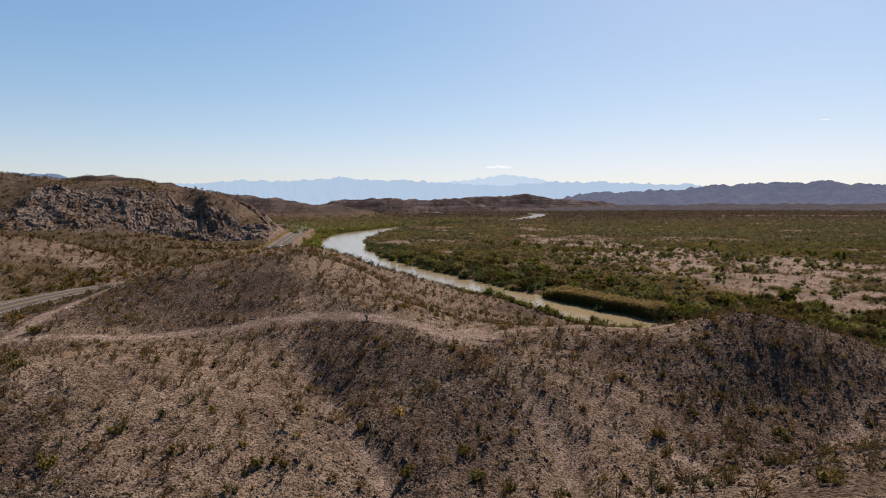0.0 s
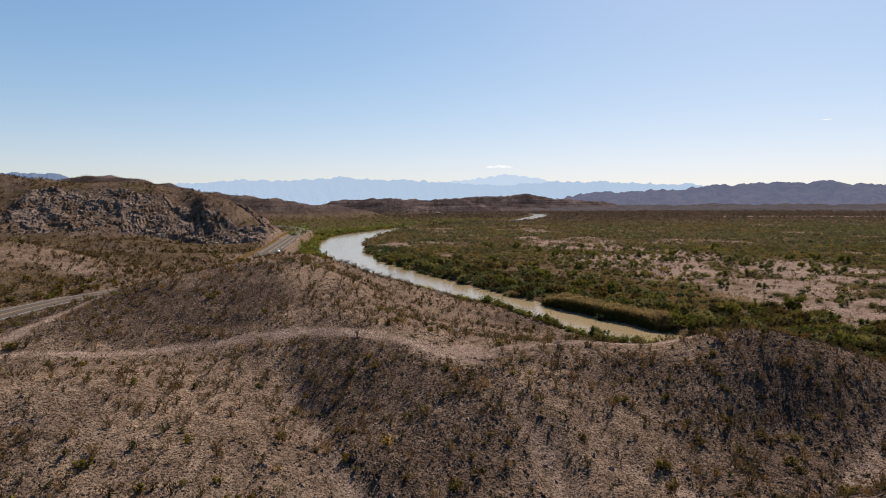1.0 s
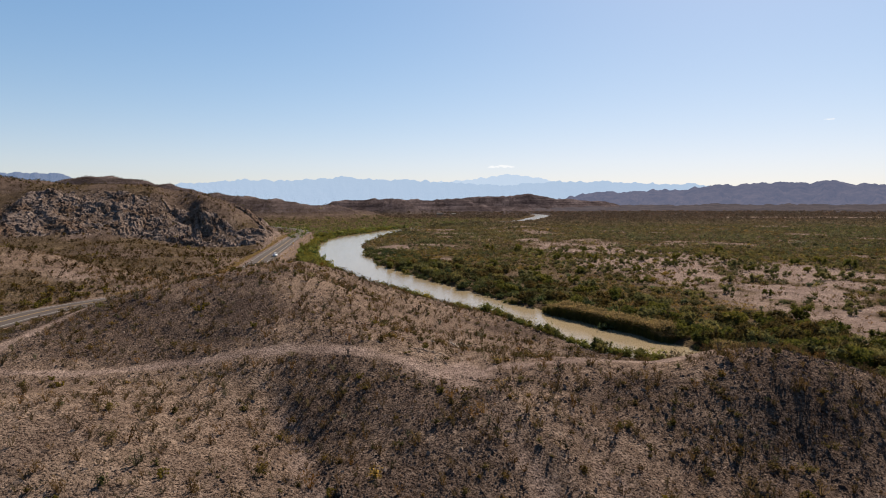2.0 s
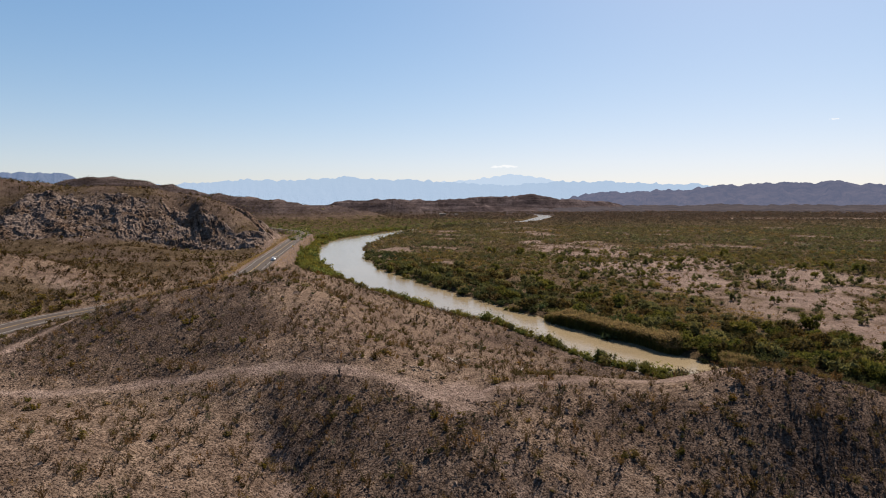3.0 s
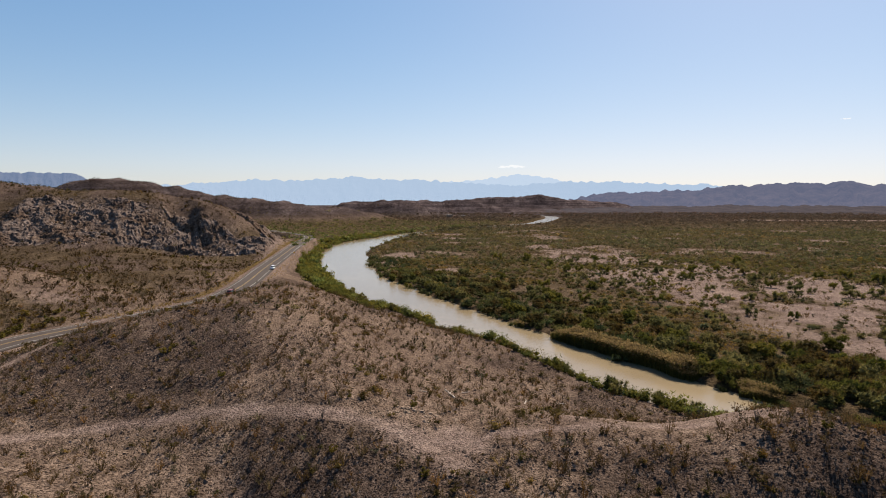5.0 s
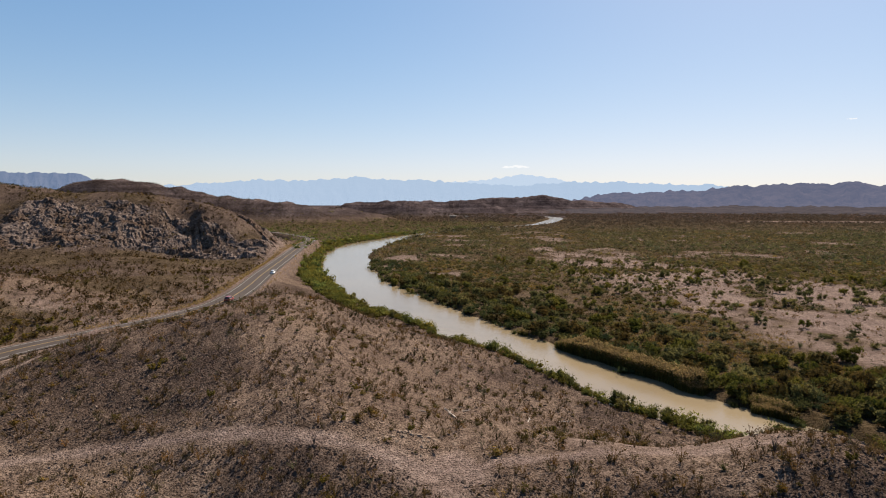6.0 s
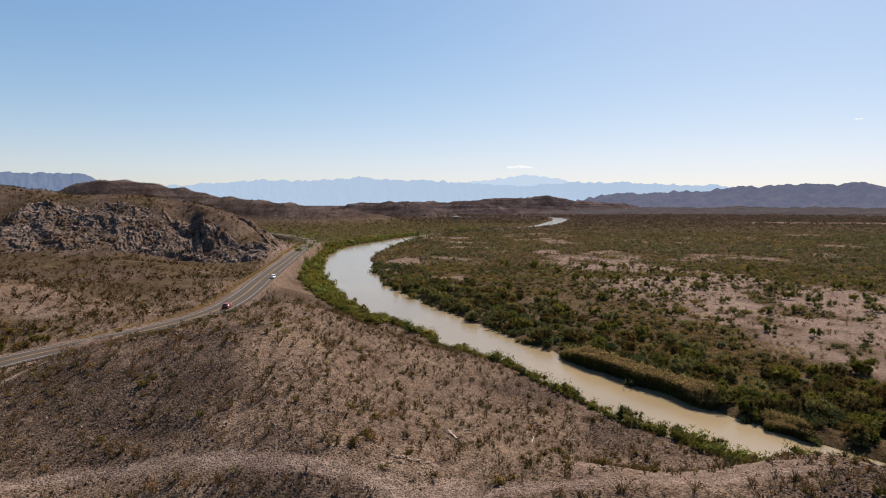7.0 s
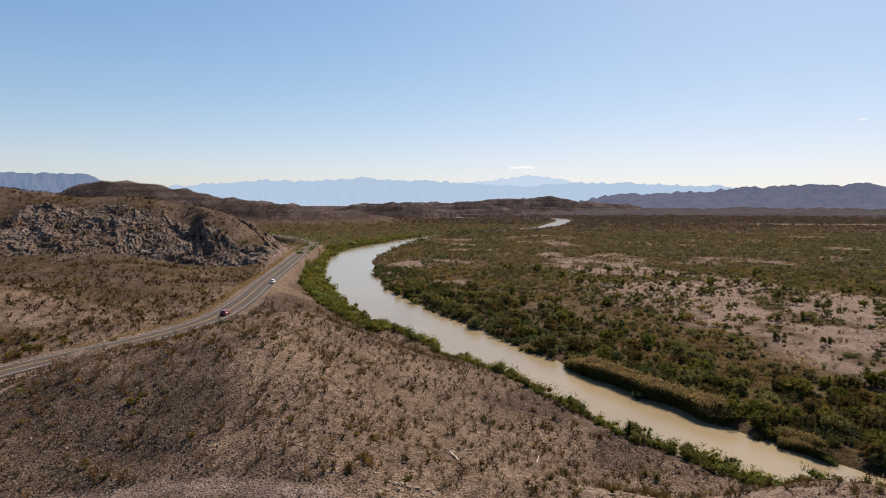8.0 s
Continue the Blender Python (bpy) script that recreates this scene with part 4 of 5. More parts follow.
    z, _, bank, side, _, _ = land(x, y)
    keep = (side < 0) & (bank > 6) & (rng.uniform(0, 1, len(x)) < 0.65)
    x, y, z = x[keep], y[keep], z[keep]
    high = np.clip(rng.lognormal(-0.1, 0.4, len(x)), 0.3, 2.2)
    scattered("plain_scrub", twiggy, np.stack([x, y, z - 0.05], 1), np.stack([high * 1.3, high], 1), CREOSOTE, tones(rng, len(x), 0.35, 0.35) * 1.2, "low brown scrub on sandy flats", "shrubs", 24)
    # the strip between the river and the hills
    x1, y1 = sown_along(rng, 620, 105, 260, 0.2, 5.5)
    x2, y2 = sown_along(rng, 900, 240, 420, 0.2, 16)
    x3, y3 = sown_along(rng, 900, 400, 760, 0.5, 24)
    x, y = np.concatenate([x1, x2, x3]), np.concatenate([y1, y2, y3])
    z, _, bank, side, road_d, _ = land(x, y)
    keep = (side > 0) & (z > -0.4) & (road_d > 8)
    x, y, z, bank = x[keep], y[keep], np.maximum(z[keep], 0), bank[keep]
    high = np.clip(rng.lognormal(0.55, 0.42, len(x)), 0.6, 3.8) * (1 + 0.35 * smooth(220, 330, y))
    near_tint = tones(rng, len(x), 0.25, 0.25) * (1.22, 1.26, 0.95)
    close = y < 300
    for mask, shapes in ((close, near_shapes), (~close, mid_shapes)):
        scattered("bank_growth", shapes, np.stack([x, y, z - 0.05], 1)[mask], np.stack([high * 1.15, high], 1)[mask], REED, near_tint[mask], "yellow-green growth along the river bank", "bushes", 25)


def sow_reeds():
    """Tall cane with pale plumes on the outer bank."""
    rng = np.random.default_rng(31)
    x, y = sown_along(rng, 26000, 112, 250, -5.5, 0.4)
    z, _, bank, side, _, _ = land(x, y)
    patch = smooth(154, 166, y) * smooth(206, 190, y) + 0.45 * layered(x, y, 9, 3, 97) - 0.35
    keep = (side < 0) & (z > -0.8) & (patch > 0)
    x, y, z = x[keep][:9000], y[keep][:9000], np.maximum(z[keep][:9000], 0)
    shapes = []
    for k in range(6):
        r = np.random.default_rng(600 + k)
        v, f, spots = stems(r, 5, 0.16, 0, 0.018, 0.75, 1.0)
        shapes.append(join_arrays([(v, f), triangles_at(r, spots[r.integers(0, len(spots), 9)] + r.normal(size=(9, 3)) * 0.04, 0.075)]))
    high = rng.uniform(2.2, 3.9, len(x)) * (0.55 + 0.5 * smooth(0, 0.6, patch[keep][:9000]))
    scattered("reed_bed", shapes, np.stack([x, y, z - 0.1], 1), np.stack([high, high], 1), REED, tones(rng, len(x), 0.2, 0.25), "tall green and straw-coloured river cane", "reeds", 32)
    tips = []
    for k in range(4):
        r = np.random.default_rng(650 + k)
        v, f = triangles_at(r, np.column_stack([r.normal(0, 0.10, (6, 2)), r.uniform(0.86, 1.08, 6)]), 0.06)
        tips.append((v, f))
    some = rng.uniform(0, 1, len(x)) < 0.8
    scattered("reed_plumes", tips, np.stack([x, y, z], 1)[some], np.stack([high, high], 1)[some], PLUME, np.ones((some.sum(), 3)), "pale tan plumes above river cane", "reeds", 33)


sow_hills()
sow_plain()
sow_reeds()


# ---- single plants ----
def limb(bm, a, b, ra, rb, sides=6):
    """A tapered branch between two places."""
    a, b = Vector(a), Vector(b)
    turn = (b - a).to_track_quat("Z", "Y").to_matrix()
    rings = []
    for at, r in ((a, ra), (b, rb)):
        rings.append([bm.verts.new(at + turn @ Vector((r * math.cos(2 * math.pi * k / sides), r * math.sin(2 * math.pi * k / sides), 0))) for k in range(sides)])
    for k in range(sides):
        bm.faces.new((rings[0][k], rings[0][(k + 1) % sides], rings[1][(k + 1) % sides], rings[1][k]))
    bm.faces.new(rings[1])


def place_on_land(x, y, sink=0.05):
    return float(heights(x, y)[0]) - sink


core_v = np.array([(1, 0, 0), (-1, 0, 0), (0, 1, 0), (0, -1, 0), (0, 0, 1), (0, 0, -1)], float)
core_f = np.array([(0, 2, 4), (2, 1, 4), (1, 3, 4), (3, 0, 4), (2, 0, 5), (1, 2, 5), (3, 1, 5), (0, 3, 5)])


def foliage(name, centres, reaches, leaves, size, seed, material, parent=None, squash=0.85, upright=0.5, slim=0.5):
    rng = np.random.default_rng(seed)
    centres, reaches = np.array(centres), np.array(reaches)
    own = rng.integers(0, len(centres), leaves)
    d = rng.normal(size=(leaves, 3))
    d /= np.linalg.norm(d, axis=1)[:, None]
    spots = centres[own] + d * (reaches[own] * rng.uniform(0.45, 1.1, leaves))[:, None] * (1, 1, squash)
    v, f = triangles_at(rng, spots, size, upright, slim)
    # added solid cores keep light out, so the crown is dark inside
    inner = [(core_v * (0.62 * r) * (1, 1, squash) + c, core_f) for c, r in zip(centres, reaches)]
    v, f = join_arrays([(v, f)] + inner)
    ob = new(name, fast_mesh(name, v, f, material))
    ob.parent = parent
    return ob


def mesquite_tree(seed, material, high, label):
    """A spreading small tree: forked leaning trunk, limbs and a ragged crown."""
    rng = np.random.default_rng(seed)
    tree = tagged(new("mesquite_tree", None), label, "tree", "trees of the river plain")
    bm = bmesh.new()
    centres, reaches = [], []
    for k in range(rng.integers(3, 5)):
        a = 2 * math.pi * k / 3.5 + rng.uniform(-0.5, 0.5)
        knee = Vector((0.14 * high * math.cos(a), 0.14 * high * math.sin(a), high * rng.uniform(0.25, 0.36)))
        limb(bm, (0.05 * math.cos(a), 0.05 * math.sin(a), -0.1), knee, 0.035 * high, 0.024 * high)
        for j in range(4):
            b = a + rng.uniform(-1.0, 1.0)
            reach = rng.uniform(0.18, 0.40) * high
            tip = knee + Vector((reach * math.cos(b), reach * math.sin(b), high * rng.uniform(-0.06, 0.46)))
            limb(bm, knee, tip, 0.02 * high, 0.007 * high, 5)
            centres.append(tuple(tip))
            reaches.append(high * rng.uniform(0.15, 0.25))
    part("trunk", bm, BARK, tree, "dark forked trunk")
    foliage("crown", centres, reaches, 1300, 0.046 * high, seed + 1, material, tree, 0.85, 1.0, 0.4)
    return tree


def leafy_bush(name, seed, leaves, size, wide, material, label, category, group, high=1.0, slim=0.4):
    """A bush with a tuft of stems and a leafy crown, of unit height."""
    rng = np.random.default_rng(seed)
    bush = tagged(new(name, None), label, category, group)
    bm = bmesh.new()
    centres, reaches = [], []
    for k in range(9):
        a, r = rng.uniform(0, 2 * math.pi), wide * math.sqrt(rng.uniform(0.04, 1))
        tip = Vector((r * math.cos(a), r * math.sin(a), high * rng.uniform(0.5, 0.82)))
        limb(bm, (0.1 * tip.x, 0.1 * tip.y, -0.05), tip, 0.018, 0.007, 4)
        centres.append((tip.x, tip.y, tip.z * 0.92))
        reaches.append(rng.uniform(0.16, 0.27) * high)
        centres.append((tip.x * 0.85, tip.y * 0.85, tip.z * 0.42))
        reaches.append(rng.uniform(0.16, 0.24) * high)
    part("stems", bm, BARK, bush)
    foliage("crown", centres, reaches, leaves, size, seed + 1, material, bush, 1.0, 1.5, slim)
    return bush


TREE_PLACES = [(93, 217, 1.05), (112, 233, 0.95), (110, 184, 1.15), (71, 239, 0.8), (86, 233, 0.8), (102, 249, 0.8), (77, 307, 0.8), (61, 306, 0.9), (45, 272, 0.9), (123, 226, 0.7), (182, 357, 0.8), (22, 320, 1.0), (76, 171, 1.0), (85, 176, 1.0), (80, 153, 1.1), (93, 161, 1.15), (70, 193, 0.9), (59, 231, 0.7), (88, 260, 0.8), (58, 258, 0.9), (29, 324, 1.0), (47, 294, 1.0), (101, 181, 1.0)]


def plant_trees():
    rng = np.random.default_rng(41)
    kinds = [mesquite_tree(700, MESQUITE, 4.2, "green mesquite tree standing on the sandy plain"), mesquite_tree(720, MESQUITE, 3.6, "ragged dark green mesquite tree on the plain"),
             mesquite_tree(740, WILLOW, 4.6, "yellow-green mesquite tree beside the river thicket"), mesquite_tree(760, MESQUITE, 3.0, "small grey-green mesquite tree on bare ground")]
    singles = TREE_PLACES
    for k in range(90):
        y = rng.uniform(175, 450)
        x = 175 - 0.3 * (y - 250) + rng.uniform(-95, 60)
        if along(np.array([x]), np.array([y]), RIVER)[1][0] < 0:
            singles = singles + [(x, y, rng.uniform(0.8, 1.45))]
    for k, (x, y, size) in enumerate(singles):
        m = pose(x, y, place_on_land(x, y), 0, 0, rng.uniform(0, 360)) @ Matrix.Diagonal((size, size, size * rng.uniform(0.9, 1.1), 1))
        if k < 4:
            kinds[k].matrix_basis = m
        else:
            source = kinds[int(rng.integers(0, 4))]
            tree = copy_thing(source, Matrix())
            tree.matrix_basis = m


THICKET_PLACES = [(76, 171), (85, 176), (80, 153), (93, 161), (70, 193), (101, 181), (110, 184)]


def plant_domes():
    """Large rounded tamarisk bushes behind the outer bank."""
    rng = np.random.default_rng(57)
    kinds = [leafy_bush("tamarisk_bush", 830 + 7 * k, 1150, 0.040, 0.46, (MESQUITE, WILLOW, TAMARISK)[k % 3], ("dark green rounded tamarisk bush beside the river", "fresh green rounded tamarisk bush beside the river", "olive-brown rounded tamarisk bush beside the river")[k % 3], "bush", "large bushes beside the river") for k in range(6)]
    spots = list(THICKET_PLACES)
    x, y = sown_along(rng, 330, 70, 340, -46, -3)
    spots += [(a, b) for a, b in zip(x, y) if in_sight(np.float64(a), np.float64(b))]
    for k, (x, y) in enumerate(spots):
        size = rng.uniform(2.6, 5.0)
        m = pose(x, y, max(place_on_land(x, y), 0.0) - 0.1, 0, 0, rng.uniform(0, 360)) @ Matrix.Diagonal((size * 1.15, size * 1.15, size * rng.uniform(0.8, 1.05), 1))
        if k < 6:
            kinds[k].matrix_basis = m
        else:
            copy_thing(kinds[int(rng.integers(0, 6))], Matrix()).matrix_basis = m


BUSH_PLACES = [(-103, 160, 2.2), (-106, 166, 2.4), (-104, 172, 2.0), (-105, 178, 2.4), (-107, 185, 2.2), (-110, 174, 2.5), (-101, 187, 1.8), (-113, 181, 2.4), (-45.5, 125.3, 1.9), (-31.6, 115.3, 1.3), (-49.4, 154.4, 1.4), (-6.6, 111.7, 1.2), (-10.1, 121.2, 1.1), (-25.8, 70.0, 1.4), (-51.4, 73.1, 1.8), (-34.0, 64.3, 1.7), (-37.2, 57.4, 1.7), (5.1, 63.1, 1.4), (-2.8, 63.6, 1.6), (26.9, 71.0, 1.5), (42.8, 73.2, 1.5), (26.8, 67.9, 1.1), (25.2, 83.7, 1.2), (-9.3, 95.7, 1.2), (7.8, 60.4, 1.4), (-17.9, 60.7, 1.6), (-67.8, 99.5, 1.9), (-8.6, 70.6, 1.2), (-103, 173, 2.4), (-101, 178, 2.2), (-98, 183, 2.4), (-106, 169, 2.6), (-109, 164, 2.2), (-112, 158, 2.5), (-104, 180, 1.9), (-92, 250, 2.0), (-97, 262, 1.8), (-88, 188, 1.6)]


def plant_bushes():
    rng = np.random.default_rng(51)
    # willows along the inner bank
    kinds = [leafy_bush("willow_bush", 800 + 10 * k, 1000, 0.062, 0.42 + 0.06 * (k % 3), WILLOW if k % 2 else MESQUITE, "fresh green willow bush at the water's edge" if k % 2 else "dark green willow bush at the water's edge", "bush", "bushes along the river bank", 1.0, 0.2) for k in range(4)]
    spots = []
    for x, y, w in RIVER:
        if not 112 < y < 330:
            continue
        i = int(np.argmin(np.hypot(RIVER[:, 0] - x, RIVER[:, 1] - y)))
        way = RIVER[min(i + 1, len(RIVER) - 1), :2] - RIVER[i - 1, :2]
        way = way / np.linalg.norm(way)
        for j in range(3):
            off = w + rng.uniform(0.0, 5.5) * (1 + 1.6 * float(smooth(230, 300, y)))
            if rng.uniform() < 0.72:
                s = rng.uniform(-4, 4)
                spots.append((x - way[1] * off + way[0] * s, y + way[0] * off + way[1] * s, rng.uniform(1.7, 3.6)))
    for k, (x, y, size) in enumerate(spots):
        m = pose(x, y, max(place_on_land(x, y), -0.1), 0, 0, rng.uniform(0, 360)) @ Matrix.Diagonal((size, size, size * rng.uniform(0.85, 1.15), 1))
        if k < 4:
            kinds[k].matrix_basis = m
        else:
            copy_thing(kinds[int(rng.integers(0, 4))], Matrix()).matrix_basis = m
    # yellow-green bushes on the hills
    kinds = [leafy_bush("desert_bush", 860 + 10 * k, 300, 0.06, 0.55, BRITTLE, "round yellow-green desert bush on a gravel slope", "bush", "yellow-green bushes on the hills") for k in range(3)]
    spots = list(BUSH_PLACES)
    while len(spots) < 90:
        x, y = rng.uniform(-110, 80), rng.uniform(52, 200)
        bank, side, (w,) = along(np.array([x]), np.array([y]), RIVER)
        if side[0] > 0 and bank[0] > w[0] + 8 and track_clear(np.array([x]), np.array([y]))[0] > 3 and in_sight(x, y):
            spots.append((x, y, rng.uniform(0.7, 1.5)))
    for k, (x, y, size) in enumerate(spots):
        m = pose(x, y, place_on_land(x, y), 0, 0, rng.uniform(0, 360)) @ Matrix.Diagonal((size, size, size * 0.8, 1))
        if k < 3:
            kinds[k].matrix_basis = m
        else:
            copy_thing(kinds[int(rng.integers(0, 3))], Matrix()).matrix_basis = m


# ---- stones ----
def chip_shape(seed):
    """A small split stone sunk in the soil: four faces and a broken top."""
    rng = np.random.default_rng(seed)
    v = np.array([(1, 0, -0.4), (0, 1, -0.4), (-1, 0, -0.4), (0, -1, -0.4), (0.4, 0.15, 0.5), (-0.4, -0.15, 0.42)]) * 0.5 * rng.uniform(0.7, 1.3, (6, 1)) + rng.normal(0, 0.08, (6, 3))
    f = np.array([(0, 1, 4), (1, 2, 5), (1, 5, 4), (2, 3, 5), (3, 0, 4), (3, 4, 5)])
    return v, f


def stone_shape(seed, level=1):
    """A broken angular stone."""
    rng = np.random.default_rng(seed)
    bm = bmesh.new()
    bmesh.ops.create_icosphere(bm, subdivisions=level, radius=0.5)
    for v in bm.verts:
        v.co *= rng.uniform(0.7, 1.2)
    v = np.array([tuple(q.co) for q in bm.verts]) * (1.2, 0.9, 0.75)
    f = np.array([[q.index for q in face.verts] for face in bm.faces])
    bm.free()
    return v, f


def sow_stones():
    rng = np.random.default_rng(61)
    shapes = [stone_shape(900 + k) for k in range(8)]
    chips = [chip_shape(950 + k) for k in range(8)]
    x, y = sown(rng, 190000, -120, 100, 45, 190)
    stony = 0.5 + 0.5 * layered(x, y, 20, 4, 81)
    for bx, by, reach, weight in STONY:
        stony = stony + 0.6 * weight * np.exp(-((x - bx) ** 2 + (y - by) ** 2) / reach ** 2)
    stony = np.clip(stony, 0.06, 1)
    keep = (rng.uniform(0, 1, len(x)) < 1.0 * stony * smooth(230, 100, y)) & (track_clear(x, y) > 1.6)
    x, y, stony = x[keep], y[keep], stony[keep]
    z, _, bank, side, road_d, _ = land(x, y)
    keep = (side > 0) & (bank > 3) & (road_d > 7)
    x, y, z, stony = x[keep], y[keep], z[keep], stony[keep]
    size = np.clip(rng.lognormal(-1.4, 0.45, len(x)), 0.12, 0.9)
    dark = rng.uniform(0, 1, len(x)) < 0.45 + 0.4 * stony
    for mask, material, label in ((dark, DARKROCK, "dark loose stones strewn over the slopes"), (~dark, BOULDER, "pale loose stones strewn over the slopes")):
        scattered("loose_stones", chips, np.stack([x, y, z], 1)[mask], size[mask], material, np.ones((mask.sum(), 3)), label, "stones", 62)
    # blocks of the stony hill
    x, y = sown(rng, 4500, -330, -95, 330, 480)
    z, rock, bank, side, road_d, _ = land(x, y)
    keep = (rng.uniform(0, 1, len(x)) < rock * 0.8) & (road_d > 8)
    x, y, z = x[keep], y[keep], z[keep]
    size = np.clip(rng.lognormal(0.2, 0.5, len(x)), 0.6, 4.0)
    scattered("hill_blocks", shapes, np.stack([x, y, z - 0.15 * size], 1), np.stack([size, size * 1.1], 1), BOULDER, np.ones((len(x), 3)), "jagged grey-brown blocks on the rocky hill", "rocks", 63)


plant_trees()
plant_bushes()
plant_domes()
sow_stones()


# ---- things on and beside the road ----
def box(bm, x0, x1, y0, y1, z0, z1, taper=0.0):
    """A block whose top is drawn in by taper on all sides."""
    v = [bm.verts.new(p) for p in ((x0, y0, z0), (x1, y0, z0), (x1, y1, z0), (x0, y1, z0),
                                   (x0 + taper, y0 + taper, z1), (x1 - taper, y0 + taper, z1), (x1 - taper, y1 - taper, z1), (x0 + taper, y1 - taper, z1))]
    for f in ((3, 2, 1, 0), (4, 5, 6, 7), (0, 1, 5, 4), (1, 2, 6, 5), (2, 3, 7, 6), (3, 0, 4, 7)):
        bm.faces.new([v[k] for k in f])


def disc(bm, x, y, z, radius, width, sides=18):
    rings = [[bm.verts.new((x + s * width / 2, y + radius * math.cos(2 * math.pi * k / sides), z + radius * math.sin(2 * math.pi * k / sides))) for k in range(sides)] for s in (-1, 1)]
    for k in range(sides):
        bm.faces.new((rings[0][k], rings[0][(k + 1) % sides], rings[1][(k + 1) % sides], rings[1][k]))
    bm.faces.new(rings[0][::-1])
    bm.faces.new(rings[1])


GLASS_DARK = plain_material("dark_car_glass", (0.01, 0.012, 0.014), (0.02, 0.022, 0.025), 1.0, 0.08, 0.0, 0.6)
TYRE = plain_material("black_rubber", (0.012, 0.012, 0.012), (0.03, 0.03, 0.03), 8.0, 0.9)
CHROME = plain_material("grey_metal", (0.45, 0.45, 0.46), (0.6, 0.6, 0.6), 5.0, 0.3, 1.0)
LAMP_RED = plain_material("red_lamp_plastic", (0.3, 0.012, 0.01), (0.4, 0.02, 0.015), 4.0, 0.25)
LAMP_CLEAR = plain_material("clear_lamp_plastic", (0.6, 0.6, 0.58), (0.75, 0.75, 0.72), 4.0, 0.2)


def car(label, low, high, where, tall=1.0):
    """A four-door car, nose to +y, wheels on z = 0."""
    paint = plain_material("car_paint", low, high, 1.0, 0.28, 0.2, 0.6)
    thing = tagged(new("car", None), label, "car", "cars on the road")
    bm = bmesh.new()
    box(bm, -0.92, 0.92, -2.28, 2.28, 0.32, 0.66)
    box(bm, -0.92, 0.92, -2.28, 2.26, 0.66, 0.98 * tall, 0.07)
    bmesh.ops.bevel(bm, geom=list(bm.edges), offset=0.05, segments=2, affect="EDGES")
    body = part("body", bm, paint, thing, "", True)
    bm = bmesh.new()
    box(bm, -0.83, 0.83, -2.05, 1.05, 0.96 * tall, 1.46 * tall, 0.20)
    part("windows", bm, GLASS_DARK, thing, "dark tinted windows")
    bm = bmesh.new()
    box(bm, -0.66, 0.66, -1.86, 0.84, 1.45 * tall, 1.53 * tall, 0.06)
    part("roof", bm, paint, thing)
    for x in (-0.84, 0.84):
        for y in (-1.38, 1.42):
            bm = bmesh.new()
            disc(bm, x, y, 0.33, 0.33, 0.22)
            wheel = part("wheel", bm, TYRE, thing, "black rubber tyre")
            bm = bmesh.new()
            disc(bm, x * 1.04, y, 0.33, 0.19, 0.2, 12)
            part("rim", bm, CHROME, wheel, "grey metal rim")
    for x in (-0.68, 0.68):
        bm = bmesh.new()
        box(bm, x - 0.17, x + 0.17, -2.30, -2.24, 0.68, 0.84)
        part("tail_light", bm, LAMP_RED, thing, "red tail light")
        bm = bmesh.new()
        box(bm, x - 0.2, x + 0.2, 2.20, 2.30, 0.64, 0.78)
        part("headlight", bm, LAMP_CLEAR, thing, "clear headlight")
        bm = bmesh.new()
        box(bm, x * 1.5 - 0.1, x * 1.5 + 0.1, 0.6, 0.72, 0.94 * tall, 1.06 * tall)
        part("mirror", bm, paint, thing)
    bm = bmesh.new()
    box(bm, -0.9, 0.9, -2.34, -2.26, 0.36, 0.58)
    part("bumper", bm, TYRE, thing, "dark plastic bumper")
    thing.matrix_basis = where
    return thing


def road_place(y, off):
    """A place on the road at that y, off metres to its left, and the road's heading in degrees."""
    i = int(np.argmin(np.abs(ROAD[:, 1] - y)))
    way = ROAD[i + 1, :2] - ROAD[i - 1, :2]
    way = way / np.linalg.norm(way)
    return ROAD[i, 0] - way[1] * off, ROAD[i, 1] + way[0] * off, ROAD[i, 2], math.degrees(math.atan2(-way[0], way[1]))


def on_road(y, off, flip=0):
    x, yy, z, heading = road_place(y, off)
    return pose(x, yy, z + 0.005, 0, 0, heading + flip)


car("silver-white car pulled over on the road shoulder", (0.55, 0.56, 0.57), (0.66, 0.67, 0.68), on_road(296, -4.4, 180))
car("dark red car driving along the road", (0.16, 0.012, 0.012), (0.24, 0.02, 0.018), on_road(224, -1.9), 1.12)


def road_sign(where, label, high, shape):
    sign = tagged(new("road_sign", None), label, "road sign")
    bm = bmesh.new()
    box(bm, -0.04, 0.04, -0.03, 0.03, -0.3, high)
    part("post", bm, CHROME, sign, "galvanised steel post")
    bm = bmesh.new()
    box(bm, -0.38, 0.38, -0.045, -0.032, -0.38, 0.38)
    bmesh.ops.rotate(bm, verts=bm.verts, cent=(0, 0, 0), matrix=Matrix.Rotation(radians(shape), 3, "Y"))
    bmesh.ops.translate(bm, verts=bm.verts, vec=(0, 0, high - 0.3))
    part("panel", bm, SIGN_YELLOW, sign, "yellow diamond panel")
    sign.matrix_basis = where
    return sign


SIGN_YELLOW = plain_material("yellow_sign_paint", (0.4526, 0.2628, 0.0219), (0.5256, 0.3212, 0.0365), 2.0, 0.5)
x, y, z, heading = road_place(372, -6.2)
road_sign(pose(x, y, place_on_land(x, y, 0), 0, 0, heading), "yellow diamond warning sign beside the road", 2.2, 45)


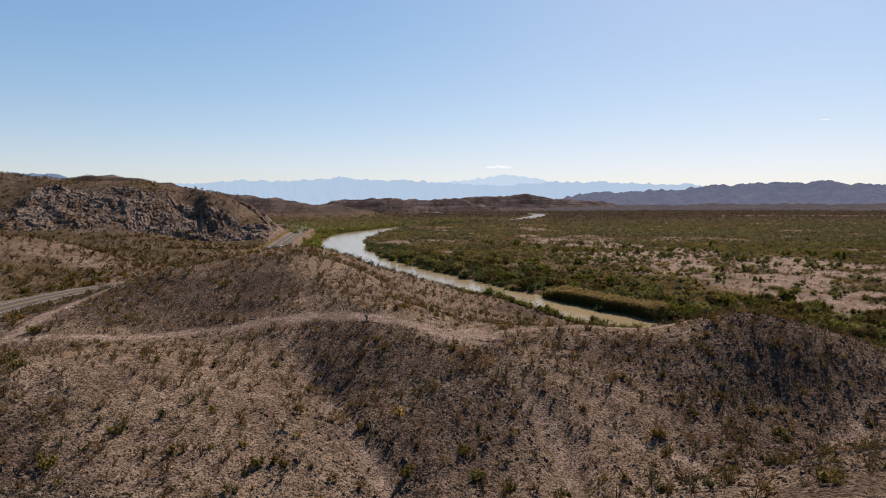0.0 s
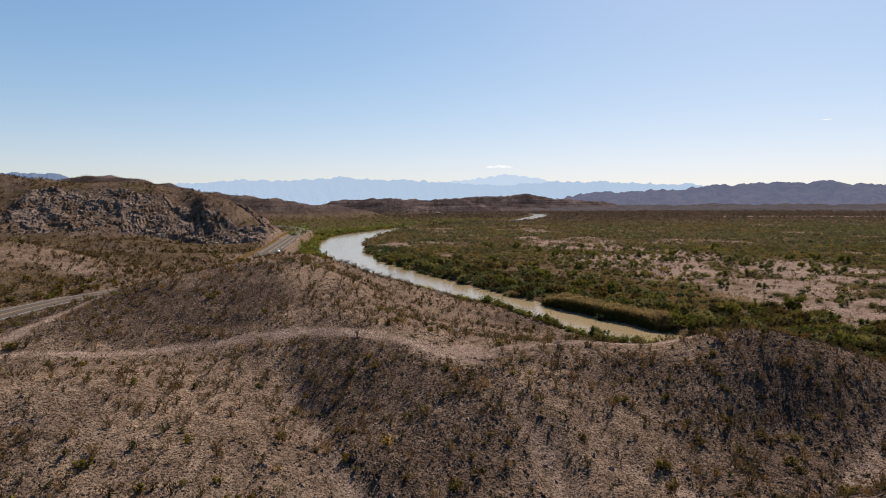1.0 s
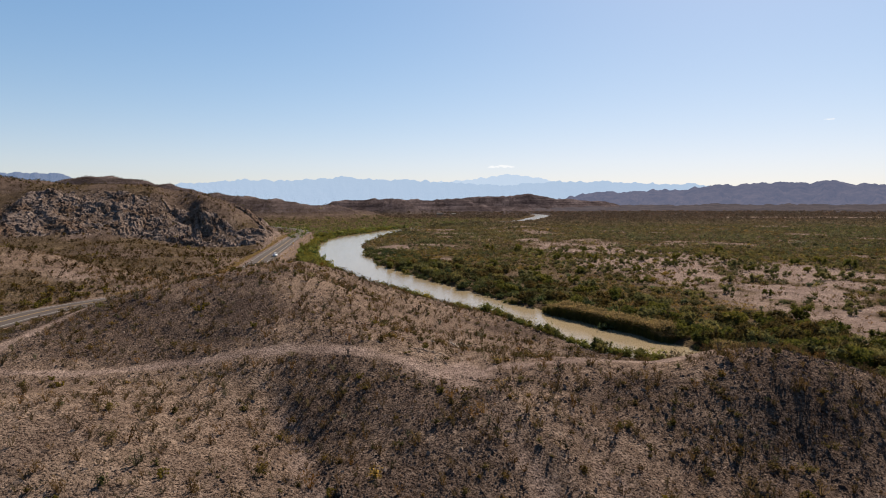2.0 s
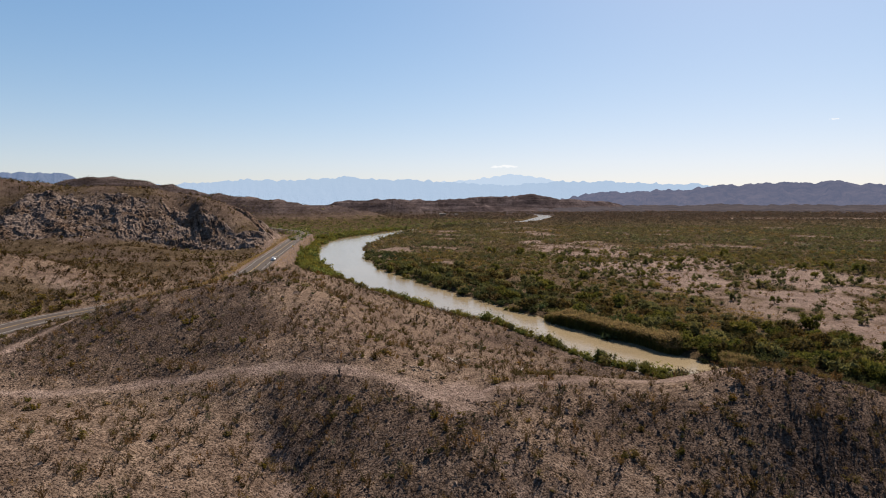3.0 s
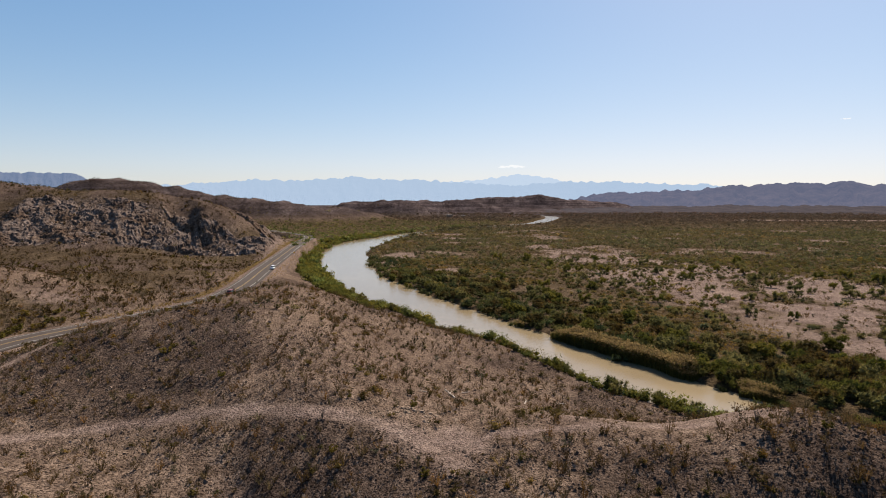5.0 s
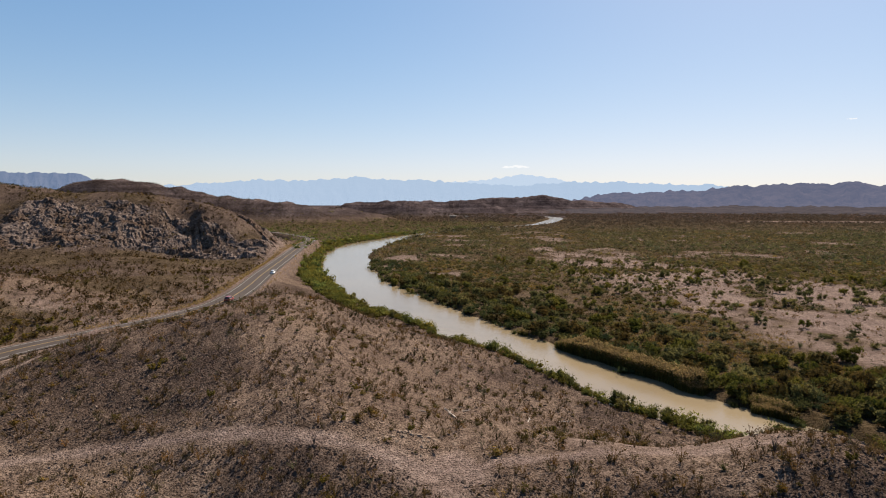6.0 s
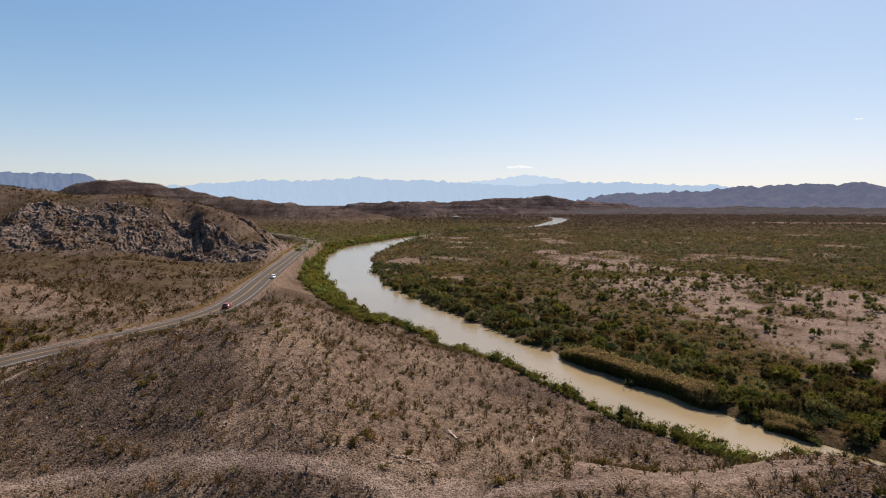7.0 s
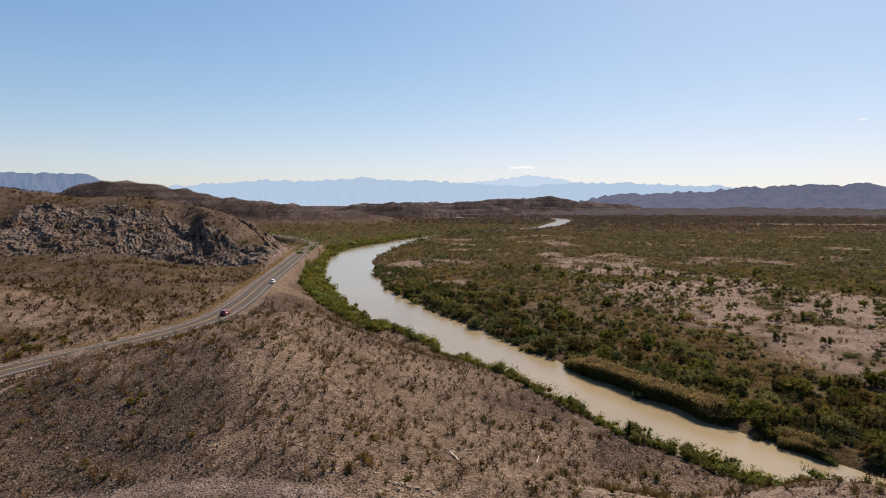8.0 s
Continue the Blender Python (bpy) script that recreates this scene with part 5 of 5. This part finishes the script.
def marker_post(where):
    post = tagged(new("marker_post", None), "slim pale marker post on the road verge", "marker post", "marker posts along the road")
    bm = bmesh.new()
    box(bm, -0.06, 0.06, -0.02, 0.02, -0.2, 1.1)
    bmesh.ops.bevel(bm, geom=list(bm.edges), offset=0.008, segments=1, affect="EDGES")
    part("shaft", bm, WHITE_LINE, post)
    bm = bmesh.new()
    box(bm, -0.045, 0.045, -0.03, -0.022, 0.85, 1.02)
    part("reflector", bm, SIGN_YELLOW, post, "amber reflector")
    post.matrix_basis = where
    return post


first_post = None
for y in (250, 310, 345, 400, 440, 480):
    x, yy, z, heading = road_place(y, -6.0)
    m = pose(x, yy, place_on_land(x, yy, 0), 0, 0, heading)
    if first_post is None:
        first_post = marker_post(m)
    else:
        copy_thing(first_post, m)


# ---- driftwood, yucca and rocks ----
def fallen_log():
    log = tagged(new("fallen_log", None), "bleached fallen log with broken branches on gravel", "log")
    bm = bmesh.new()
    pts = [(-1.9, 0.15, 0.16), (-0.8, 0.0, 0.2), (0.4, 0.05, 0.22), (1.5, -0.1, 0.3), (2.4, 0.1, 0.36)]
    for k, (a, b) in enumerate(zip(pts[:-1], pts[1:])):
        limb(bm, a, b, 0.20 - 0.03 * k, 0.18 - 0.03 * k, 8)
    part("trunk", bm, DEADWOOD, log)
    for a, b in (((-0.6, 0, 0.25), (-0.2, 0.7, 0.75)), ((0.6, 0, 0.25), (1.3, -0.8, 0.5)), ((1.4, -0.1, 0.3), (1.9, 0.4, 0.9))):
        bm = bmesh.new()
        limb(bm, a, b, 0.07, 0.025, 6)
        part("branch", bm, DEADWOOD, log)
    return log


log = fallen_log()
log.matrix_basis = pose(5.3, 123.8, place_on_land(5.3, 123.8, 0.02), 0, 0, 118)
for x, y, turn, size in ((7.5, 128.5, 20, 0.5), (0.5, 120.5, 160, 0.45), (19, 131, 75, 0.6), (26, 136, 10, 0.7)):
    copy_thing(log, pose(x, y, place_on_land(x, y, 0.02), 0, 0, turn)).matrix_basis = pose(x, y, place_on_land(x, y, 0.02), 0, 0, turn) @ Matrix.Diagonal((size, size, size, 1))


def yucca(x, y, high):
    plant = tagged(new("ocotillo", None), "spiky bare ocotillo standing on the ridge", "desert plant", "ocotillos on the ridge")
    rng = np.random.default_rng(int(abs(x) * 10))
    for k in range(13):
        bm = bmesh.new()
        a, r = 2 * math.pi * k / 13 + rng.uniform(-0.2, 0.2), rng.uniform(0.15, 0.55) * high
        knee = Vector((0.3 * r * math.cos(a), 0.3 * r * math.sin(a), 0.45 * high))
        tip = Vector((r * math.cos(a), r * math.sin(a), high * rng.uniform(0.8, 1.0)))
        limb(bm, (0.04 * math.cos(a), 0.04 * math.sin(a), -0.05), knee, 0.03, 0.024, 5)
        limb(bm, knee, tip, 0.024, 0.008, 5)
        part("cane", bm, BARK, plant)
    plant.matrix_basis = pose(x, y, place_on_land(x, y), 0, 0, 0)


yucca(45.1, 99.6, 2.0)
yucca(20.5, 99.0, 1.8)
yucca(-12.0, 101.5, 1.5)


def pale_boulders():
    """Chalky blocks broken out of the saddle below the track."""
    rng = np.random.default_rng(71)
    for k in range(46):
        if k < 26:
            x, y = 0.9 + rng.normal(0, 2.2), 106.5 + rng.normal(0, 1.6)
        else:
            x, y = rng.uniform(-2, 26), rng.uniform(118, 138)
        v, f = stone_shape(1000 + k, 2)
        size = rng.uniform(0.35, 1.0)
        ob = new("boulder", fast_mesh("boulder", v * (1, 1, 0.8) * size, f, CHALK))
        ob.matrix_basis = pose(x, y, place_on_land(x, y, 0.05), rng.uniform(-15, 15), rng.uniform(-15, 15), rng.uniform(0, 360))
        tagged(ob, "pale chalky boulder half sunk in gravel", "boulder", "pale boulders below the track")


CHALK = plain_material("chalky_rock", (0.1241, 0.08906, 0.06424), (0.219, 0.1664, 0.1256), 2.5, 1.0, 0.0, 0.0)
pale_boulders()


# ---- dry grass on the road's verges ----
def sow_verge():
    rng = np.random.default_rng(81)
    tufts = [shrub_shape(1100 + k, 8, 0.6, 0.16, 9) for k in range(5)]
    x, y = sown(rng, 60000, -140, -70, 180, 540)
    z, _, _, _, road_d, road_side = land(x, y)
    chance = np.where(road_side > 0, smooth(11, 7.5, road_d), 0.25 * smooth(9, 7, road_d))
    keep = (road_d > 6.4) & (rng.uniform(0, 1, len(x)) < chance)
    x, y, z = x[keep], y[keep], z[keep]
    high = rng.uniform(0.3, 0.75, len(x))
    scattered("verge_grass", tufts, np.stack([x, y, z - 0.03], 1), np.stack([high * 1.6, high], 1), DRYGRASS, np.ones((len(x), 3)), "golden dry grass along the road verge", "grass", 82)


sow_verge()


# ---- far small things ----
def cloud(bearing, lift, width, seed):
    """A small fair-weather cloud over the far ranges."""
    rng = np.random.default_rng(seed)
    bm = bmesh.new()
    for k in range(26):
        u = rng.uniform(-0.5, 0.5)
        r = width * rng.uniform(0.018, 0.06) * (1.2 - abs(u))
        m = Matrix.Translation((u * width, rng.uniform(-20, 20), rng.uniform(0, 0.06) * width)) @ Matrix.Diagonal((r * 1.8, r, r * 0.55, 1))
        bmesh.ops.create_icosphere(bm, subdivisions=2, radius=1.0, matrix=m)
    mesh = bpy.data.meshes.new("cloud")
    bm.to_mesh(mesh)
    bm.free()
    for p in mesh.polygons:
        p.use_smooth = True
    mesh.materials.append(CLOUD)
    ob = new("cloud", mesh)
    a = radians(bearing)
    ob.matrix_basis = pose(4900 * math.sin(a), 4900 * math.cos(a), 40 + 4900 * math.tan(radians(lift)), 0, 0, -bearing)
    tagged(ob, "small white cloud low over the mountains", "cloud", kind="structure")


# the cloud's white is all emitted, none of it comes from the sun
CLOUD = distance_material("white_cloud", (0.8, 0.8, 0.8), (0.85, 0.85, 0.85), (0.40, 0.404, 0.408), 1.0)
cloud(5.4, 3.2, 215, 1)
cloud(33.0, 6.55, 60, 4)


def far_house(x, y, wide, deep, high):
    house = tagged(new("house", None), "small pale flat-roofed house far across the plain", "house", "houses far across the plain")
    bm = bmesh.new()
    box(bm, -wide / 2, wide / 2, -deep / 2, deep / 2, -0.5, high)
    part("wall", bm, CHALK, house)
    bm = bmesh.new()
    box(bm, -wide / 2 - 0.4, wide / 2 + 0.4, -deep / 2 - 0.4, deep / 2 + 0.4, high, high + 0.35, 0.1)
    part("roof", bm, WHITE_LINE, house, "pale flat roof")
    bm = bmesh.new()
    box(bm, -0.6, 0.6, -deep / 2 - 0.06, -deep / 2 - 0.01, 0, 2.1)
    part("door", bm, BARK, house)
    house.matrix_basis = pose(x, y, place_on_land(x, y, 0), 0, 0, 8)


far_house(-12, 1420, 16, 9, 4.5)
far_house(22, 1440, 9, 7, 3.5)
